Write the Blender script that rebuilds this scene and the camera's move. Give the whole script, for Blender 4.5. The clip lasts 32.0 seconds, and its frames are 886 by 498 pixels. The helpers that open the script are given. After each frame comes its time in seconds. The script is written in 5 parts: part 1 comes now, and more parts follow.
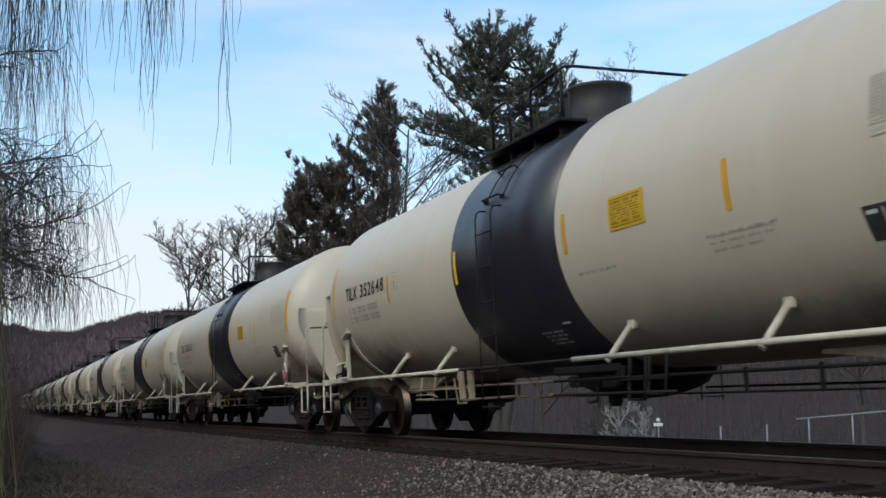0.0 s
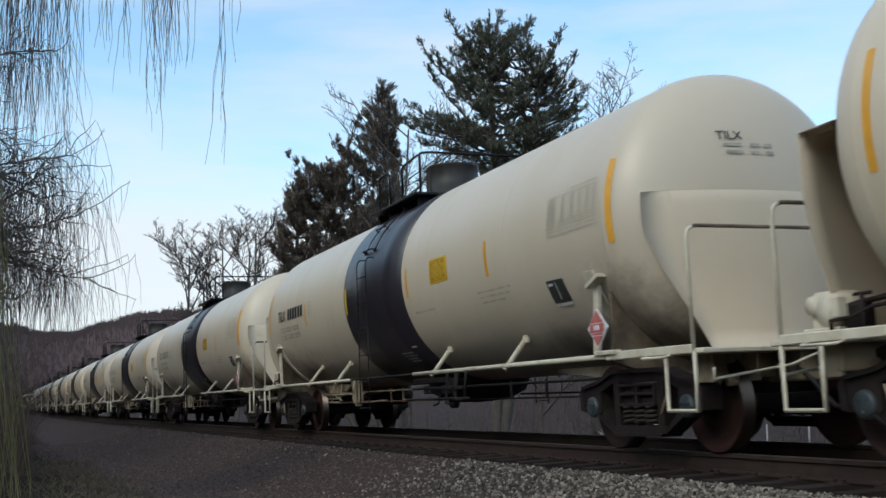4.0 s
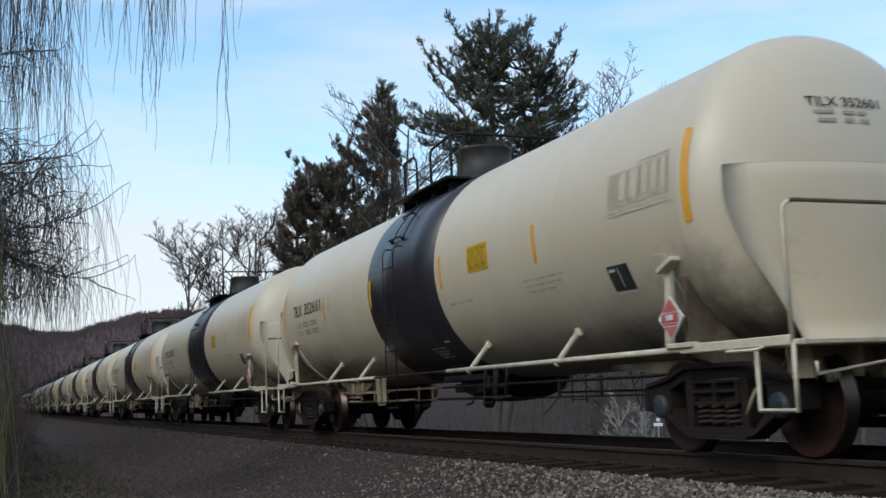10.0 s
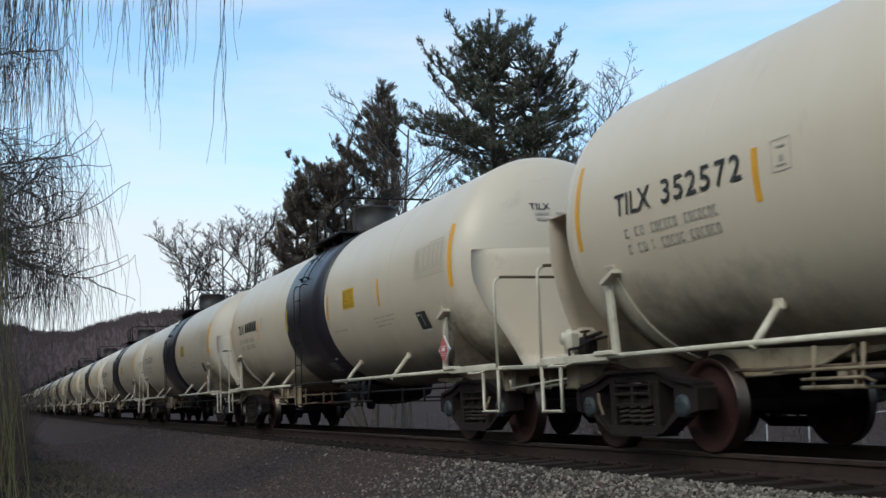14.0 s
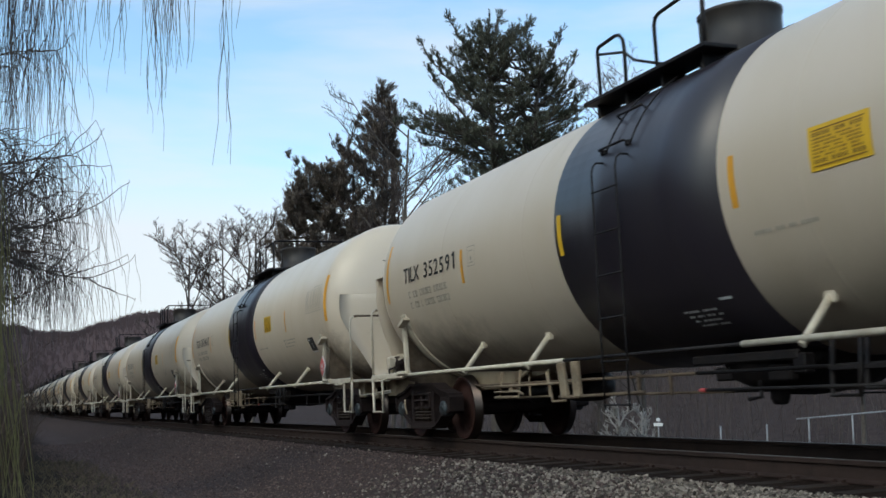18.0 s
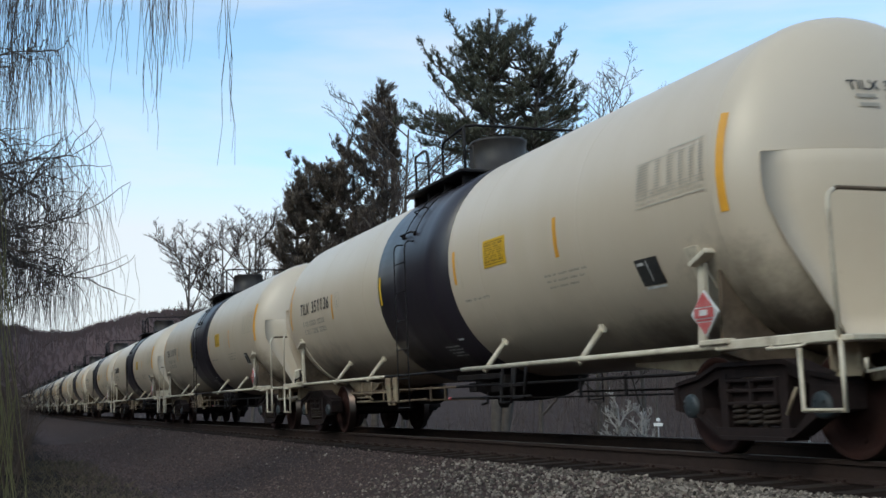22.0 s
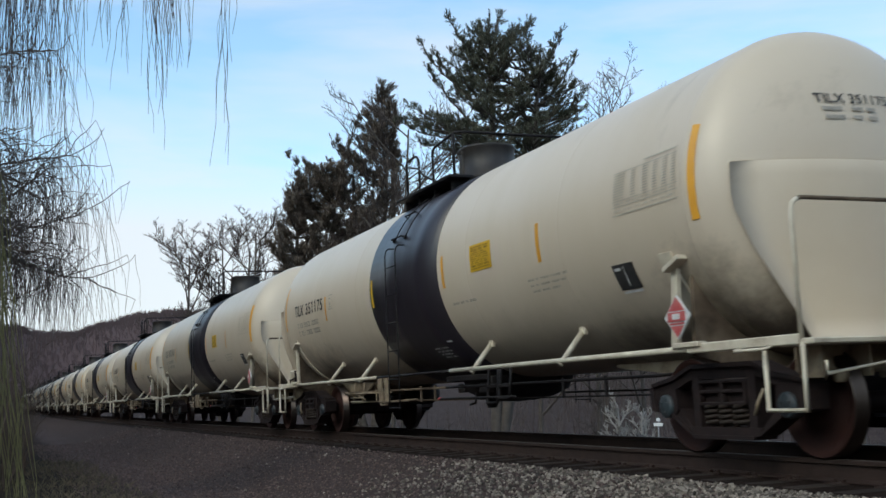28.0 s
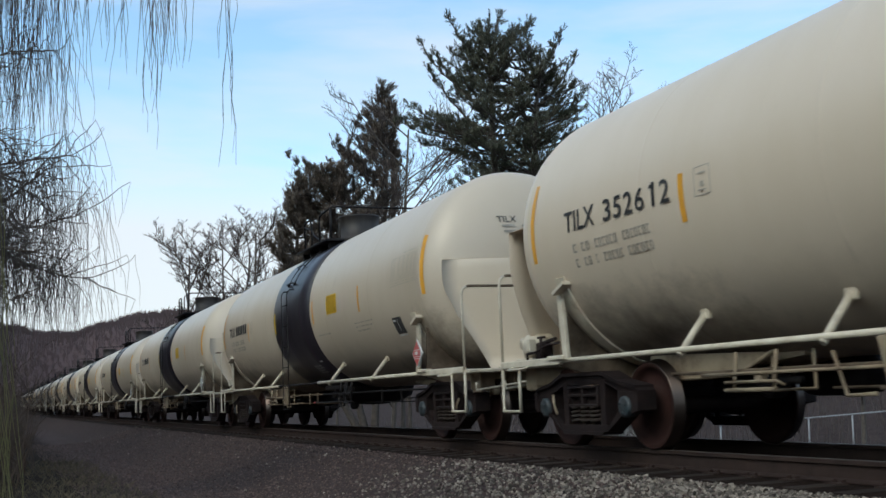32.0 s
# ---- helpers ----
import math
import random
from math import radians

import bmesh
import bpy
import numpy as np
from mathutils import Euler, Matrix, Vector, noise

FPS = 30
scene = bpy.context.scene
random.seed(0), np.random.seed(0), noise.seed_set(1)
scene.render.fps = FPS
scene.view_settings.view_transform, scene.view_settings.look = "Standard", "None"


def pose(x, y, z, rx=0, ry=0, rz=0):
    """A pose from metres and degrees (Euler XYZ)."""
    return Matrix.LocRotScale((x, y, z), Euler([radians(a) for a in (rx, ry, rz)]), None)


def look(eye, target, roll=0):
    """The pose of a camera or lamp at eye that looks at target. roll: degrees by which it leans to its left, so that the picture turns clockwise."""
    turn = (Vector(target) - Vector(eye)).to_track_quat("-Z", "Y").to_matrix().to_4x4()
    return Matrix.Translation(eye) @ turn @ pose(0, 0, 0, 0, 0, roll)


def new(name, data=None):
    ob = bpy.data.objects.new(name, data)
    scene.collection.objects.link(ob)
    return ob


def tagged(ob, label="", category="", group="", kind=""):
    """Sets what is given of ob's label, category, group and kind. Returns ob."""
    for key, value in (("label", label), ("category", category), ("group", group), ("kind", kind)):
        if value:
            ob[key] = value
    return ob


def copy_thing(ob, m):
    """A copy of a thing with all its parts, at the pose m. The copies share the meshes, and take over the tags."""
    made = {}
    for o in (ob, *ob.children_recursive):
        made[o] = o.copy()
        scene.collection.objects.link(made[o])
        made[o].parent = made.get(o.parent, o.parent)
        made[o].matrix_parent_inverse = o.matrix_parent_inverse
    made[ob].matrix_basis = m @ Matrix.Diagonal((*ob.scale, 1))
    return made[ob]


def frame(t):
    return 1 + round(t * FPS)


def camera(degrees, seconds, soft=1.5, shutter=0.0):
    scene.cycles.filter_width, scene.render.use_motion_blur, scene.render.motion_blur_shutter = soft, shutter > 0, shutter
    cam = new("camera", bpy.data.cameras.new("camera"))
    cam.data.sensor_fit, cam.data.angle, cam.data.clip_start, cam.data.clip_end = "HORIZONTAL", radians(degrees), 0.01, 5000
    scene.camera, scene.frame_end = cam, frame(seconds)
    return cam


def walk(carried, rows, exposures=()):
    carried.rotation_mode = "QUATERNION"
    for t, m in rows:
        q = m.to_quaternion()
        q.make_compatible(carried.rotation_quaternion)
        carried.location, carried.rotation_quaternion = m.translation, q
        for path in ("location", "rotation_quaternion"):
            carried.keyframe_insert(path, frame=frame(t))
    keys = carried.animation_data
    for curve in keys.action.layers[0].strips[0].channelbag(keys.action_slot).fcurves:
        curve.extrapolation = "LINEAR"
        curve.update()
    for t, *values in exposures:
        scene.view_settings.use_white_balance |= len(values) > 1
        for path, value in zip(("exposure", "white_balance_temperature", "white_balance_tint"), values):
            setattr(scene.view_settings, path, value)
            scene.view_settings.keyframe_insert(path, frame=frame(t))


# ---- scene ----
import collections

# The world: the track runs along X, the train rolls towards +X, rail tops at z = 0 beside the camera.
cam = camera(43.49, 32.0, shutter=0.1)
EYE = Vector((0.0, -7.216, 0.362))
YAW, TILT = 0.3830, 0.1422
AIM = EYE + Vector((-math.cos(YAW) * math.cos(TILT), math.sin(YAW) * math.cos(TILT), math.sin(TILT))) * 10
walk(cam, [(0, look(EYE, AIM, -0.10)), (32, look(EYE, AIM, -0.10))])

# ---- light ----
scene.view_settings.exposure = 0.0
SUN_UP, SUN_ROUND = 38.0, 155.0


def make_world():
    w = bpy.data.worlds.new("sky")
    scene.world = w
    w.use_nodes = True
    nt = w.node_tree
    nt.nodes.clear()
    out = nt.nodes.new("ShaderNodeOutputWorld")
    bg = nt.nodes.new("ShaderNodeBackground")
    sky = nt.nodes.new("ShaderNodeTexSky")
    sky.sky_type = "NISHITA"
    sky.sun_disc = False
    sky.sun_elevation = radians(SUN_UP)
    sky.sun_rotation = radians(SUN_ROUND)
    sky.air_density, sky.dust_density, sky.ozone_density = 1.0, 1.5, 1.5
    co = nt.nodes.new("ShaderNodeTexCoord")
    mp = nt.nodes.new("ShaderNodeMapping")
    mp.inputs["Scale"].default_value = (2.2, 2.2, 10.0)
    mp.inputs["Location"].default_value = (0.3, 0.1, 1.15)
    nz = nt.nodes.new("ShaderNodeTexNoise")
    nz.inputs["Scale"].default_value = 1.5
    nz.inputs["Detail"].default_value = 5
    nz.inputs["Roughness"].default_value = 0.5
    nz.inputs["Distortion"].default_value = 0.3
    ramp = nt.nodes.new("ShaderNodeValToRGB")
    ramp.color_ramp.elements[0].position, ramp.color_ramp.elements[1].position = 0.40, 0.66
    ramp.color_ramp.elements[0].color = (0.08, 0.08, 0.08, 1)
    ramp.color_ramp.elements[1].color = (0.62, 0.62, 0.62, 1)
    sep = nt.nodes.new("ShaderNodeSeparateXYZ")
    low = nt.nodes.new("ShaderNodeMapRange")
    low.inputs["From Min"].default_value, low.inputs["From Max"].default_value = 0.240, 0.155
    low.inputs["To Min"].default_value, low.inputs["To Max"].default_value = 0.0, 0.88
    top = nt.nodes.new("ShaderNodeMath")
    top.operation = "MAXIMUM"
    tint = nt.nodes.new("ShaderNodeMixRGB")
    tint.blend_type = "MULTIPLY"
    tint.inputs["Fac"].default_value = 1.0
    tint.inputs["Color2"].default_value = (2.16, 2.70, 2.66, 1)
    mix = nt.nodes.new("ShaderNodeMixRGB")
    mix.inputs["Color2"].default_value = (8.4, 8.8, 9.3, 1)
    li = nt.links.new
    li(co.outputs["Generated"], mp.inputs["Vector"])
    li(mp.outputs[0], nz.inputs["Vector"])
    li(nz.outputs["Fac"], ramp.inputs["Fac"])
    li(co.outputs["Generated"], sep.inputs[0])
    li(sep.outputs["Z"], low.inputs["Value"])
    li(ramp.outputs["Color"], top.inputs[0])
    li(low.outputs[0], top.inputs[1])
    li(top.outputs[0], mix.inputs["Fac"])
    li(sky.outputs[0], tint.inputs["Color1"])
    li(tint.outputs[0], mix.inputs["Color1"])
    li(mix.outputs[0], bg.inputs["Color"])
    bg.inputs["Strength"].default_value = 0.102
    li(bg.outputs[0], out.inputs[0])


make_world()
sun_data = bpy.data.lights.new("sun", "SUN")
sun_data.energy, sun_data.angle, sun_data.color = 0.68, radians(20), (1.0, 0.88, 0.75)
sun = new("sun", sun_data)
_az = radians(SUN_ROUND)
sun.matrix_world = look((math.sin(_az) * 50, math.cos(_az) * 50, 50 * math.tan(radians(SUN_UP))), (0, 0, 0))


# ---- materials ----
def material(name, base, rough=0.6, metal=0.0, dark=None, scale=3.0, amount=0.5, stretch=(1, 1, 1), bump=0.0, bump_scale=60.0,
             grime=None, grime_scale=1.0, grime_lo=0.5, grime_hi=0.75, spread=0.0, island=False, gloss_noise=0.0, spec=0.5):
    """A surface with its colour varied at two scales: large stains, and fine grain with relief."""
    m = bpy.data.materials.new(name)
    m.use_nodes = True
    nt = m.node_tree
    bs = nt.nodes["Principled BSDF"]
    li = nt.links.new
    co = nt.nodes.new("ShaderNodeTexCoord")
    info = nt.nodes.new("ShaderNodeObjectInfo")
    mp = nt.nodes.new("ShaderNodeMapping")
    mp.inputs["Scale"].default_value = stretch
    li(co.outputs["Object"], mp.inputs["Vector"])
    shift = nt.nodes.new("ShaderNodeMath")
    shift.operation = "MULTIPLY"
    shift.inputs[1].default_value = 37.0
    li(info.outputs["Random"], shift.inputs[0])
    n1 = nt.nodes.new("ShaderNodeTexNoise")
    n1.noise_dimensions = "4D"
    n1.inputs["Scale"].default_value = scale
    n1.inputs["Detail"].default_value = 6
    n1.inputs["Roughness"].default_value = 0.6
    li(mp.outputs[0], n1.inputs["Vector"])
    li(shift.outputs[0], n1.inputs["W"])
    mix = nt.nodes.new("ShaderNodeMixRGB")
    mix.inputs["Color1"].default_value = (*base, 1)
    mix.inputs["Color2"].default_value = (*(dark or [c * 0.6 for c in base]), 1)
    r1 = nt.nodes.new("ShaderNodeMapRange")
    r1.inputs["From Min"].default_value, r1.inputs["From Max"].default_value = 0.35, 0.7
    r1.inputs["To Max"].default_value = amount
    li(n1.outputs["Fac"], r1.inputs["Value"])
    li(r1.outputs[0], mix.inputs["Fac"])
    col = mix.outputs[0]
    if grime:
        n2 = nt.nodes.new("ShaderNodeTexNoise")
        n2.noise_dimensions = "4D"
        n2.inputs["Scale"].default_value = grime_scale
        n2.inputs["Detail"].default_value = 8
        n2.inputs["Roughness"].default_value = 0.7
        li(mp.outputs[0], n2.inputs["Vector"])
        li(shift.outputs[0], n2.inputs["W"])
        r2 = nt.nodes.new("ShaderNodeMapRange")
        r2.inputs["From Min"].default_value, r2.inputs["From Max"].default_value = grime_lo, grime_hi
        li(n2.outputs["Fac"], r2.inputs["Value"])
        mg = nt.nodes.new("ShaderNodeMixRGB")
        mg.inputs["Color2"].default_value = (*grime, 1)
        li(r2.outputs[0], mg.inputs["Fac"])
        li(col, mg.inputs["Color1"])
        col = mg.outputs[0]
    if spread:
        hsv = nt.nodes.new("ShaderNodeHueSaturation")
        rr = nt.nodes.new("ShaderNodeMapRange")
        rr.inputs["To Min"].default_value, rr.inputs["To Max"].default_value = 1 - spread, 1 + spread
        if island:
            geo = nt.nodes.new("ShaderNodeNewGeometry")
            li(geo.outputs["Random Per Island"], rr.inputs["Value"])
        else:
            li(info.outputs["Random"], rr.inputs["Value"])
        li(rr.outputs[0], hsv.inputs["Value"])
        li(col, hsv.inputs["Color"])
        col = hsv.outputs[0]
    li(col, bs.inputs["Base Color"])
    bs.inputs["Roughness"].default_value = rough
    bs.inputs["Metallic"].default_value = metal
    bs.inputs["Specular IOR Level"].default_value = spec
    if gloss_noise:
        rg = nt.nodes.new("ShaderNodeMapRange")
        rg.inputs["To Min"].default_value, rg.inputs["To Max"].default_value = rough - gloss_noise, rough + gloss_noise
        li(n1.outputs["Fac"], rg.inputs["Value"])
        li(rg.outputs[0], bs.inputs["Roughness"])
    if bump:
        nb = nt.nodes.new("ShaderNodeTexNoise")
        nb.inputs["Scale"].default_value = bump_scale
        nb.inputs["Detail"].default_value = 4
        li(co.outputs["Object"], nb.inputs["Vector"])
        bp = nt.nodes.new("ShaderNodeBump")
        bp.inputs["Strength"].default_value = bump
        bp.inputs["Distance"].default_value = 0.02
        li(nb.outputs["Fac"], bp.inputs["Height"])
        li(bp.outputs[0], bs.inputs["Normal"])
    return m


WHITE = material("tank_paint_cream", (0.580, 0.484, 0.376), 0.38, spec=0.55, dark=(0.53, 0.435, 0.315), scale=0.9, amount=0.6, stretch=(1.6, 0.5, 0.5),
                 grime=(0.30, 0.23, 0.16), grime_scale=1.4, grime_lo=0.62, grime_hi=0.95, bump=0.012, bump_scale=2.0, gloss_noise=0.06, spread=0.09)
SHIELD = material("shield_paint_cream", (0.63, 0.53, 0.41), 0.4, spec=0.4, dark=(0.57, 0.46, 0.33), scale=1.2, amount=0.6,
                  grime=(0.30, 0.20, 0.11), grime_scale=1.6, grime_lo=0.60, grime_hi=0.85, bump=0.04, bump_scale=3.0, spread=0.08)
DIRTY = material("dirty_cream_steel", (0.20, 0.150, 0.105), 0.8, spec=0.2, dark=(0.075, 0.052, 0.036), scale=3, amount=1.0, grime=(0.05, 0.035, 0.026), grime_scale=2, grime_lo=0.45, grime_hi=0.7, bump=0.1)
TRIM = material("frame_paint_cream", (0.64, 0.57, 0.45), 0.5, dark=(0.46, 0.38, 0.28), scale=5, amount=0.8,
                grime=(0.20, 0.14, 0.09), grime_scale=4, grime_lo=0.55, grime_hi=0.8, bump=0.08, bump_scale=30)
# a darker cream than TRIM with brown blotches, mostly for parts under the car
DULL_CREAM = material("dull_cream_steel", (0.36, 0.285, 0.195), 0.65, spec=0.3, dark=(0.20, 0.14, 0.092), scale=3, amount=0.9,
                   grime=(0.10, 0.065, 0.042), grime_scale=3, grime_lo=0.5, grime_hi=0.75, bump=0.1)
BLACK = material("band_paint_black", (0.020, 0.0165, 0.023), 0.35, spec=0.5, dark=(0.027, 0.022, 0.025), scale=1.5, amount=0.7, stretch=(2, 0.5, 0.5),
                 bump=0.05, bump_scale=4, gloss_noise=0.12)
FITTING = material("fitting_black", (0.010, 0.0085, 0.010), 0.6, spec=0.22, dark=(0.026, 0.021, 0.018), scale=6, amount=0.7, bump=0.1)
HOUSING = material("housing_worn_black", (0.030, 0.026, 0.024), 0.5, spec=0.35, dark=(0.060, 0.050, 0.043), scale=4, amount=0.8, stretch=(1, 1, 0.3), bump=0.08)
TRUCK = material("truck_iron", (0.016, 0.0105, 0.0105), 0.75, spec=0.2, dark=(0.034, 0.021, 0.018), scale=8, amount=0.7,
                 grime=(0.015, 0.011, 0.0105), grime_scale=5, grime_lo=0.5, grime_hi=0.7, bump=0.25, bump_scale=40)
WHEEL = material("wheel_rust", (0.036, 0.0135, 0.0105), 0.75, spec=0.2, metal=0.0, dark=(0.030, 0.015, 0.012), scale=5, amount=0.9, bump=0.2, bump_scale=30)
TREAD = material("wheel_tread_steel", (0.085, 0.066, 0.058), 0.36, metal=1.0, dark=(0.10, 0.08, 0.07), scale=6)
SPRING = material("spring_steel", (0.040, 0.029, 0.023), 0.7, spec=0.2, dark=(0.02, 0.015, 0.013), scale=9, amount=0.8)
CAP = material("bearing_cap_blue", (0.022, 0.035, 0.042), 0.5, dark=(0.05, 0.05, 0.05), scale=12, amount=0.9)
YELLOW = material("placard_yellow", (0.70, 0.42, 0.02), 0.5, dark=(0.55, 0.32, 0.03), scale=5, amount=0.6)
ORANGE = material("stripe_orange", (0.75, 0.36, 0.035), 0.4, dark=(0.6, 0.27, 0.04), scale=6, amount=0.6)
INK = material("stencil_ink_black", (0.02, 0.02, 0.02), 0.6, dark=(0.06, 0.055, 0.05), scale=12, amount=0.5)
INK_GREY = material("stencil_ink_faded", (0.25, 0.222, 0.185), 0.6, dark=(0.45, 0.40, 0.33), scale=9, amount=0.9)
INK_FAINT = material("stencil_ink_worn_away", (0.43, 0.38, 0.31), 0.6, dark=(0.54, 0.47, 0.37), scale=9, amount=0.9)
INK_AMBER = material("placard_print_brown", (0.16, 0.085, 0.012), 0.6, dark=(0.30, 0.17, 0.02), scale=14, amount=0.8)
INK_WHITE = material("stencil_ink_white", (0.7, 0.7, 0.68), 0.6, dark=(0.3, 0.3, 0.3), scale=12, amount=0.6)
PINK = material("placard_faded_red", (0.48, 0.075, 0.075), 0.55, dark=(0.52, 0.19, 0.17), scale=14, amount=0.9)
RED = material("placard_red", (0.50, 0.05, 0.05), 0.5, dark=(0.4, 0.1, 0.09), scale=10)
RAIL_SIDE = material("rail_rust", (0.042, 0.026, 0.021), 0.8, spec=0.2, dark=(0.022, 0.015, 0.0135), scale=4, amount=0.8, bump=0.2)
RAIL_TOP = material("rail_head_steel", (0.095, 0.078, 0.068), 0.62, metal=0.7, dark=(0.05, 0.040, 0.034), scale=5, stretch=(0.2, 4, 4))
TIE = material("tie_wood", (0.040, 0.028, 0.022), 0.9, spec=0.2, dark=(0.015, 0.012, 0.011), scale=8, amount=0.9, stretch=(6, 0.6, 6), bump=0.4, spread=0.25)
STONE = material("ballast_stone", (0.215, 0.182, 0.150), 0.9, spec=0.15, dark=(0.082, 0.068, 0.056), scale=14, amount=0.85, spread=0.8, island=True)
GRAVEL = material("path_gravel", (0.116, 0.082, 0.073), 0.9, spec=0.15, dark=(0.066, 0.047, 0.042), scale=14, amount=0.8, spread=0.5, island=True)
BARK = material("bark_grey_brown", (0.10, 0.082, 0.068), 0.9, dark=(0.05, 0.04, 0.035), scale=6, amount=0.8, bump=0.3)
TWIG = material("twig_brown", (0.072, 0.053, 0.045), 0.85, dark=(0.040, 0.029, 0.026), scale=3, amount=0.8)
PALE_BARK = material("bark_pale", (0.38, 0.36, 0.33), 0.85, dark=(0.15, 0.13, 0.12), scale=5, amount=0.8)
WILLOW = material("willow_twig", (0.088, 0.070, 0.062), 0.7, dark=(0.050, 0.040, 0.037), scale=2, amount=0.7)
WILLOW_NEAR = material("willow_twig_yellow_green", (0.185, 0.172, 0.060), 0.7, dark=(0.110, 0.098, 0.040), scale=2, amount=0.7)
NEEDLE = material("pine_needles", (0.128, 0.128, 0.086), 0.7, dark=(0.066, 0.070, 0.047), scale=1.2, amount=0.9, spread=0.4, island=True)
NEEDLE_BROWN = material("spruce_needles_brownish", (0.205, 0.160, 0.125), 0.75, dark=(0.108, 0.084, 0.067), scale=1.2, amount=0.9, spread=0.4, island=True)
GALV = material("galvanised_steel", (0.32, 0.32, 0.32), 0.55, metal=0.4, dark=(0.2, 0.2, 0.2), scale=6)
SIGN = material("sign_white", (0.85, 0.85, 0.83), 0.5, dark=(0.7, 0.7, 0.68), scale=6)
GRASS = material("dry_grass", (0.115, 0.090, 0.055), 0.9, dark=(0.05, 0.042, 0.027), scale=0.8, amount=0.9, spread=0.4, island=True)


# ---- mesh building ----
class Shape:
    """Vertices and faces of one mesh, built from simple forms."""

    def __init__(self):
        self.v, self.f, self.s = [], [], []

    def add(self, verts, faces, smooth=False):
        k = len(self.v)
        self.v.extend([tuple(p) for p in verts])
        self.f.extend([tuple(k + i for i in q) for q in faces])
        self.s.extend([smooth] * len(faces))
        return self

    def box(self, c, size, m=None, ch=None):
        """A box with chamfered edges."""
        hx, hy, hz = (s / 2 for s in size)
        b = ch if ch is not None else min(size) * 0.12
        vs, idx = [], {}
        for sx in (-1, 1):
            for sy in (-1, 1):
                for sz in (-1, 1):
                    for ax in range(3):
                        p = [sx * hx, sy * hy, sz * hz]
                        for o in range(3):
                            if o != ax:
                                p[o] -= (sx, sy, sz)[o] * b
                        idx[sx, sy, sz, ax] = len(vs)
                        vs.append(p)
        fs = []
        for ax in range(3):
            o1, o2 = [o for o in range(3) if o != ax]
            for s in (-1, 1):
                loop = []
                for a, c2 in ((-1, -1), (1, -1), (1, 1), (-1, 1)):
                    k = [0, 0, 0]
                    k[ax], k[o1], k[o2] = s, a, c2
                    loop.append(idx[(*k, ax)])
                fs.append(loop if (s > 0) != (ax == 1) else loop[::-1])
        for ax in range(3):
            o1, o2 = [o for o in range(3) if o != ax]
            for a in (-1, 1):
                for c2 in (-1, 1):
                    def key(s, face):
                        k = [0, 0, 0]
                        k[ax], k[o1], k[o2] = s, a, c2
                        return idx[(*k, face)]
                    q = [key(-1, o1), key(1, o1), key(1, o2), key(-1, o2)]
                    fs.append(q if (a * c2 > 0) != (ax == 1) else q[::-1])
        for sx in (-1, 1):
            for sy in (-1, 1):
                for sz in (-1, 1):
                    q = [idx[sx, sy, sz, a] for a in range(3)]
                    fs.append(q if sx * sy * sz > 0 else q[::-1])
        mm = Matrix.Translation(c) @ m if m is not None else Matrix.Translation(c)
        return self.add([mm @ Vector(p) for p in vs], fs)

    def tube(self, pts, r, seg=8, r1=None, caps=True):
        """A round bar along a line of points; it may taper."""
        pts = [Vector(p) for p in pts]
        n = len(pts)
        vs, fs = [], []
        up = None
        for i, p in enumerate(pts):
            d = (pts[min(i + 1, n - 1)] - pts[max(i - 1, 0)])
            d = d.normalized() if d.length > 1e-9 else Vector((0, 0, 1))
            if up is None:
                up = d.orthogonal().normalized()
            else:
                up = (up - d * up.dot(d))
                up = up.normalized() if up.length > 1e-6 else d.orthogonal().normalized()
            side = d.cross(up)
            rr = r if r1 is None else r + (r1 - r) * i / max(n - 1, 1)
            for k in range(seg):
                a = 2 * math.pi * k / seg
                vs.append(p + (up * math.cos(a) + side * math.sin(a)) * rr)
        for i in range(n - 1):
            for k in range(seg):
                a, b = i * seg + k, i * seg + (k + 1) % seg
                fs.append((a, b, b + seg, a + seg))
        self.add(vs, fs, True)
        if caps:
            base = len(self.v) - len(vs)
            self.f.append(tuple(base + k for k in range(seg))[::-1])
            self.f.append(tuple(base + (n - 1) * seg + k for k in range(seg)))
            self.s += [False, False]
        return self

    def lathe(self, profile, seg, axis="X", origin=(0, 0, 0), smooth=True):
        """A form turned about an axis from (along, radius) pairs."""
        o = Vector(origin)
        vs, fs = [], []
        for along, r in profile:
            for k in range(seg):
                a = 2 * math.pi * k / seg
                c, s = r * math.cos(a), r * math.sin(a)
                vs.append(o + Vector({"X": (along, c, s), "Y": (s, along, c), "Z": (c, s, along)}[axis]))
        for i in range(len(profile) - 1):
            for k in range(seg):
                a, b = i * seg + k, i * seg + (k + 1) % seg
                fs.append((a, b, b + seg, a + seg))
        return self.add(vs, fs, smooth)

    def plate(self, outline, thick, place):
        """A flat plate from an outline in its own plane, thick along its normal, placed by a matrix."""
        n = len(outline)
        vs = [place @ Vector((x, y, z)) for z in (-thick / 2, thick / 2) for x, y in outline]
        fs = [tuple(range(n))[::-1], tuple(range(n, 2 * n))] + [(i, (i + 1) % n, n + (i + 1) % n, n + i) for i in range(n)]
        return self.add(vs, fs)

    def mesh(self, name):
        me = bpy.data.meshes.new(name)
        me.from_pydata(self.v, [], self.f)
        me.polygons.foreach_set("use_smooth", self.s)
        me.update()
        return me


def part(name, shape, mat, parent=None, label=""):
    me = shape.mesh(name) if isinstance(shape, Shape) else shape
    me.materials.append(mat)
    ob = new(name, me)
    ob.parent = parent
    if label:
        tagged(ob, label)
    return ob


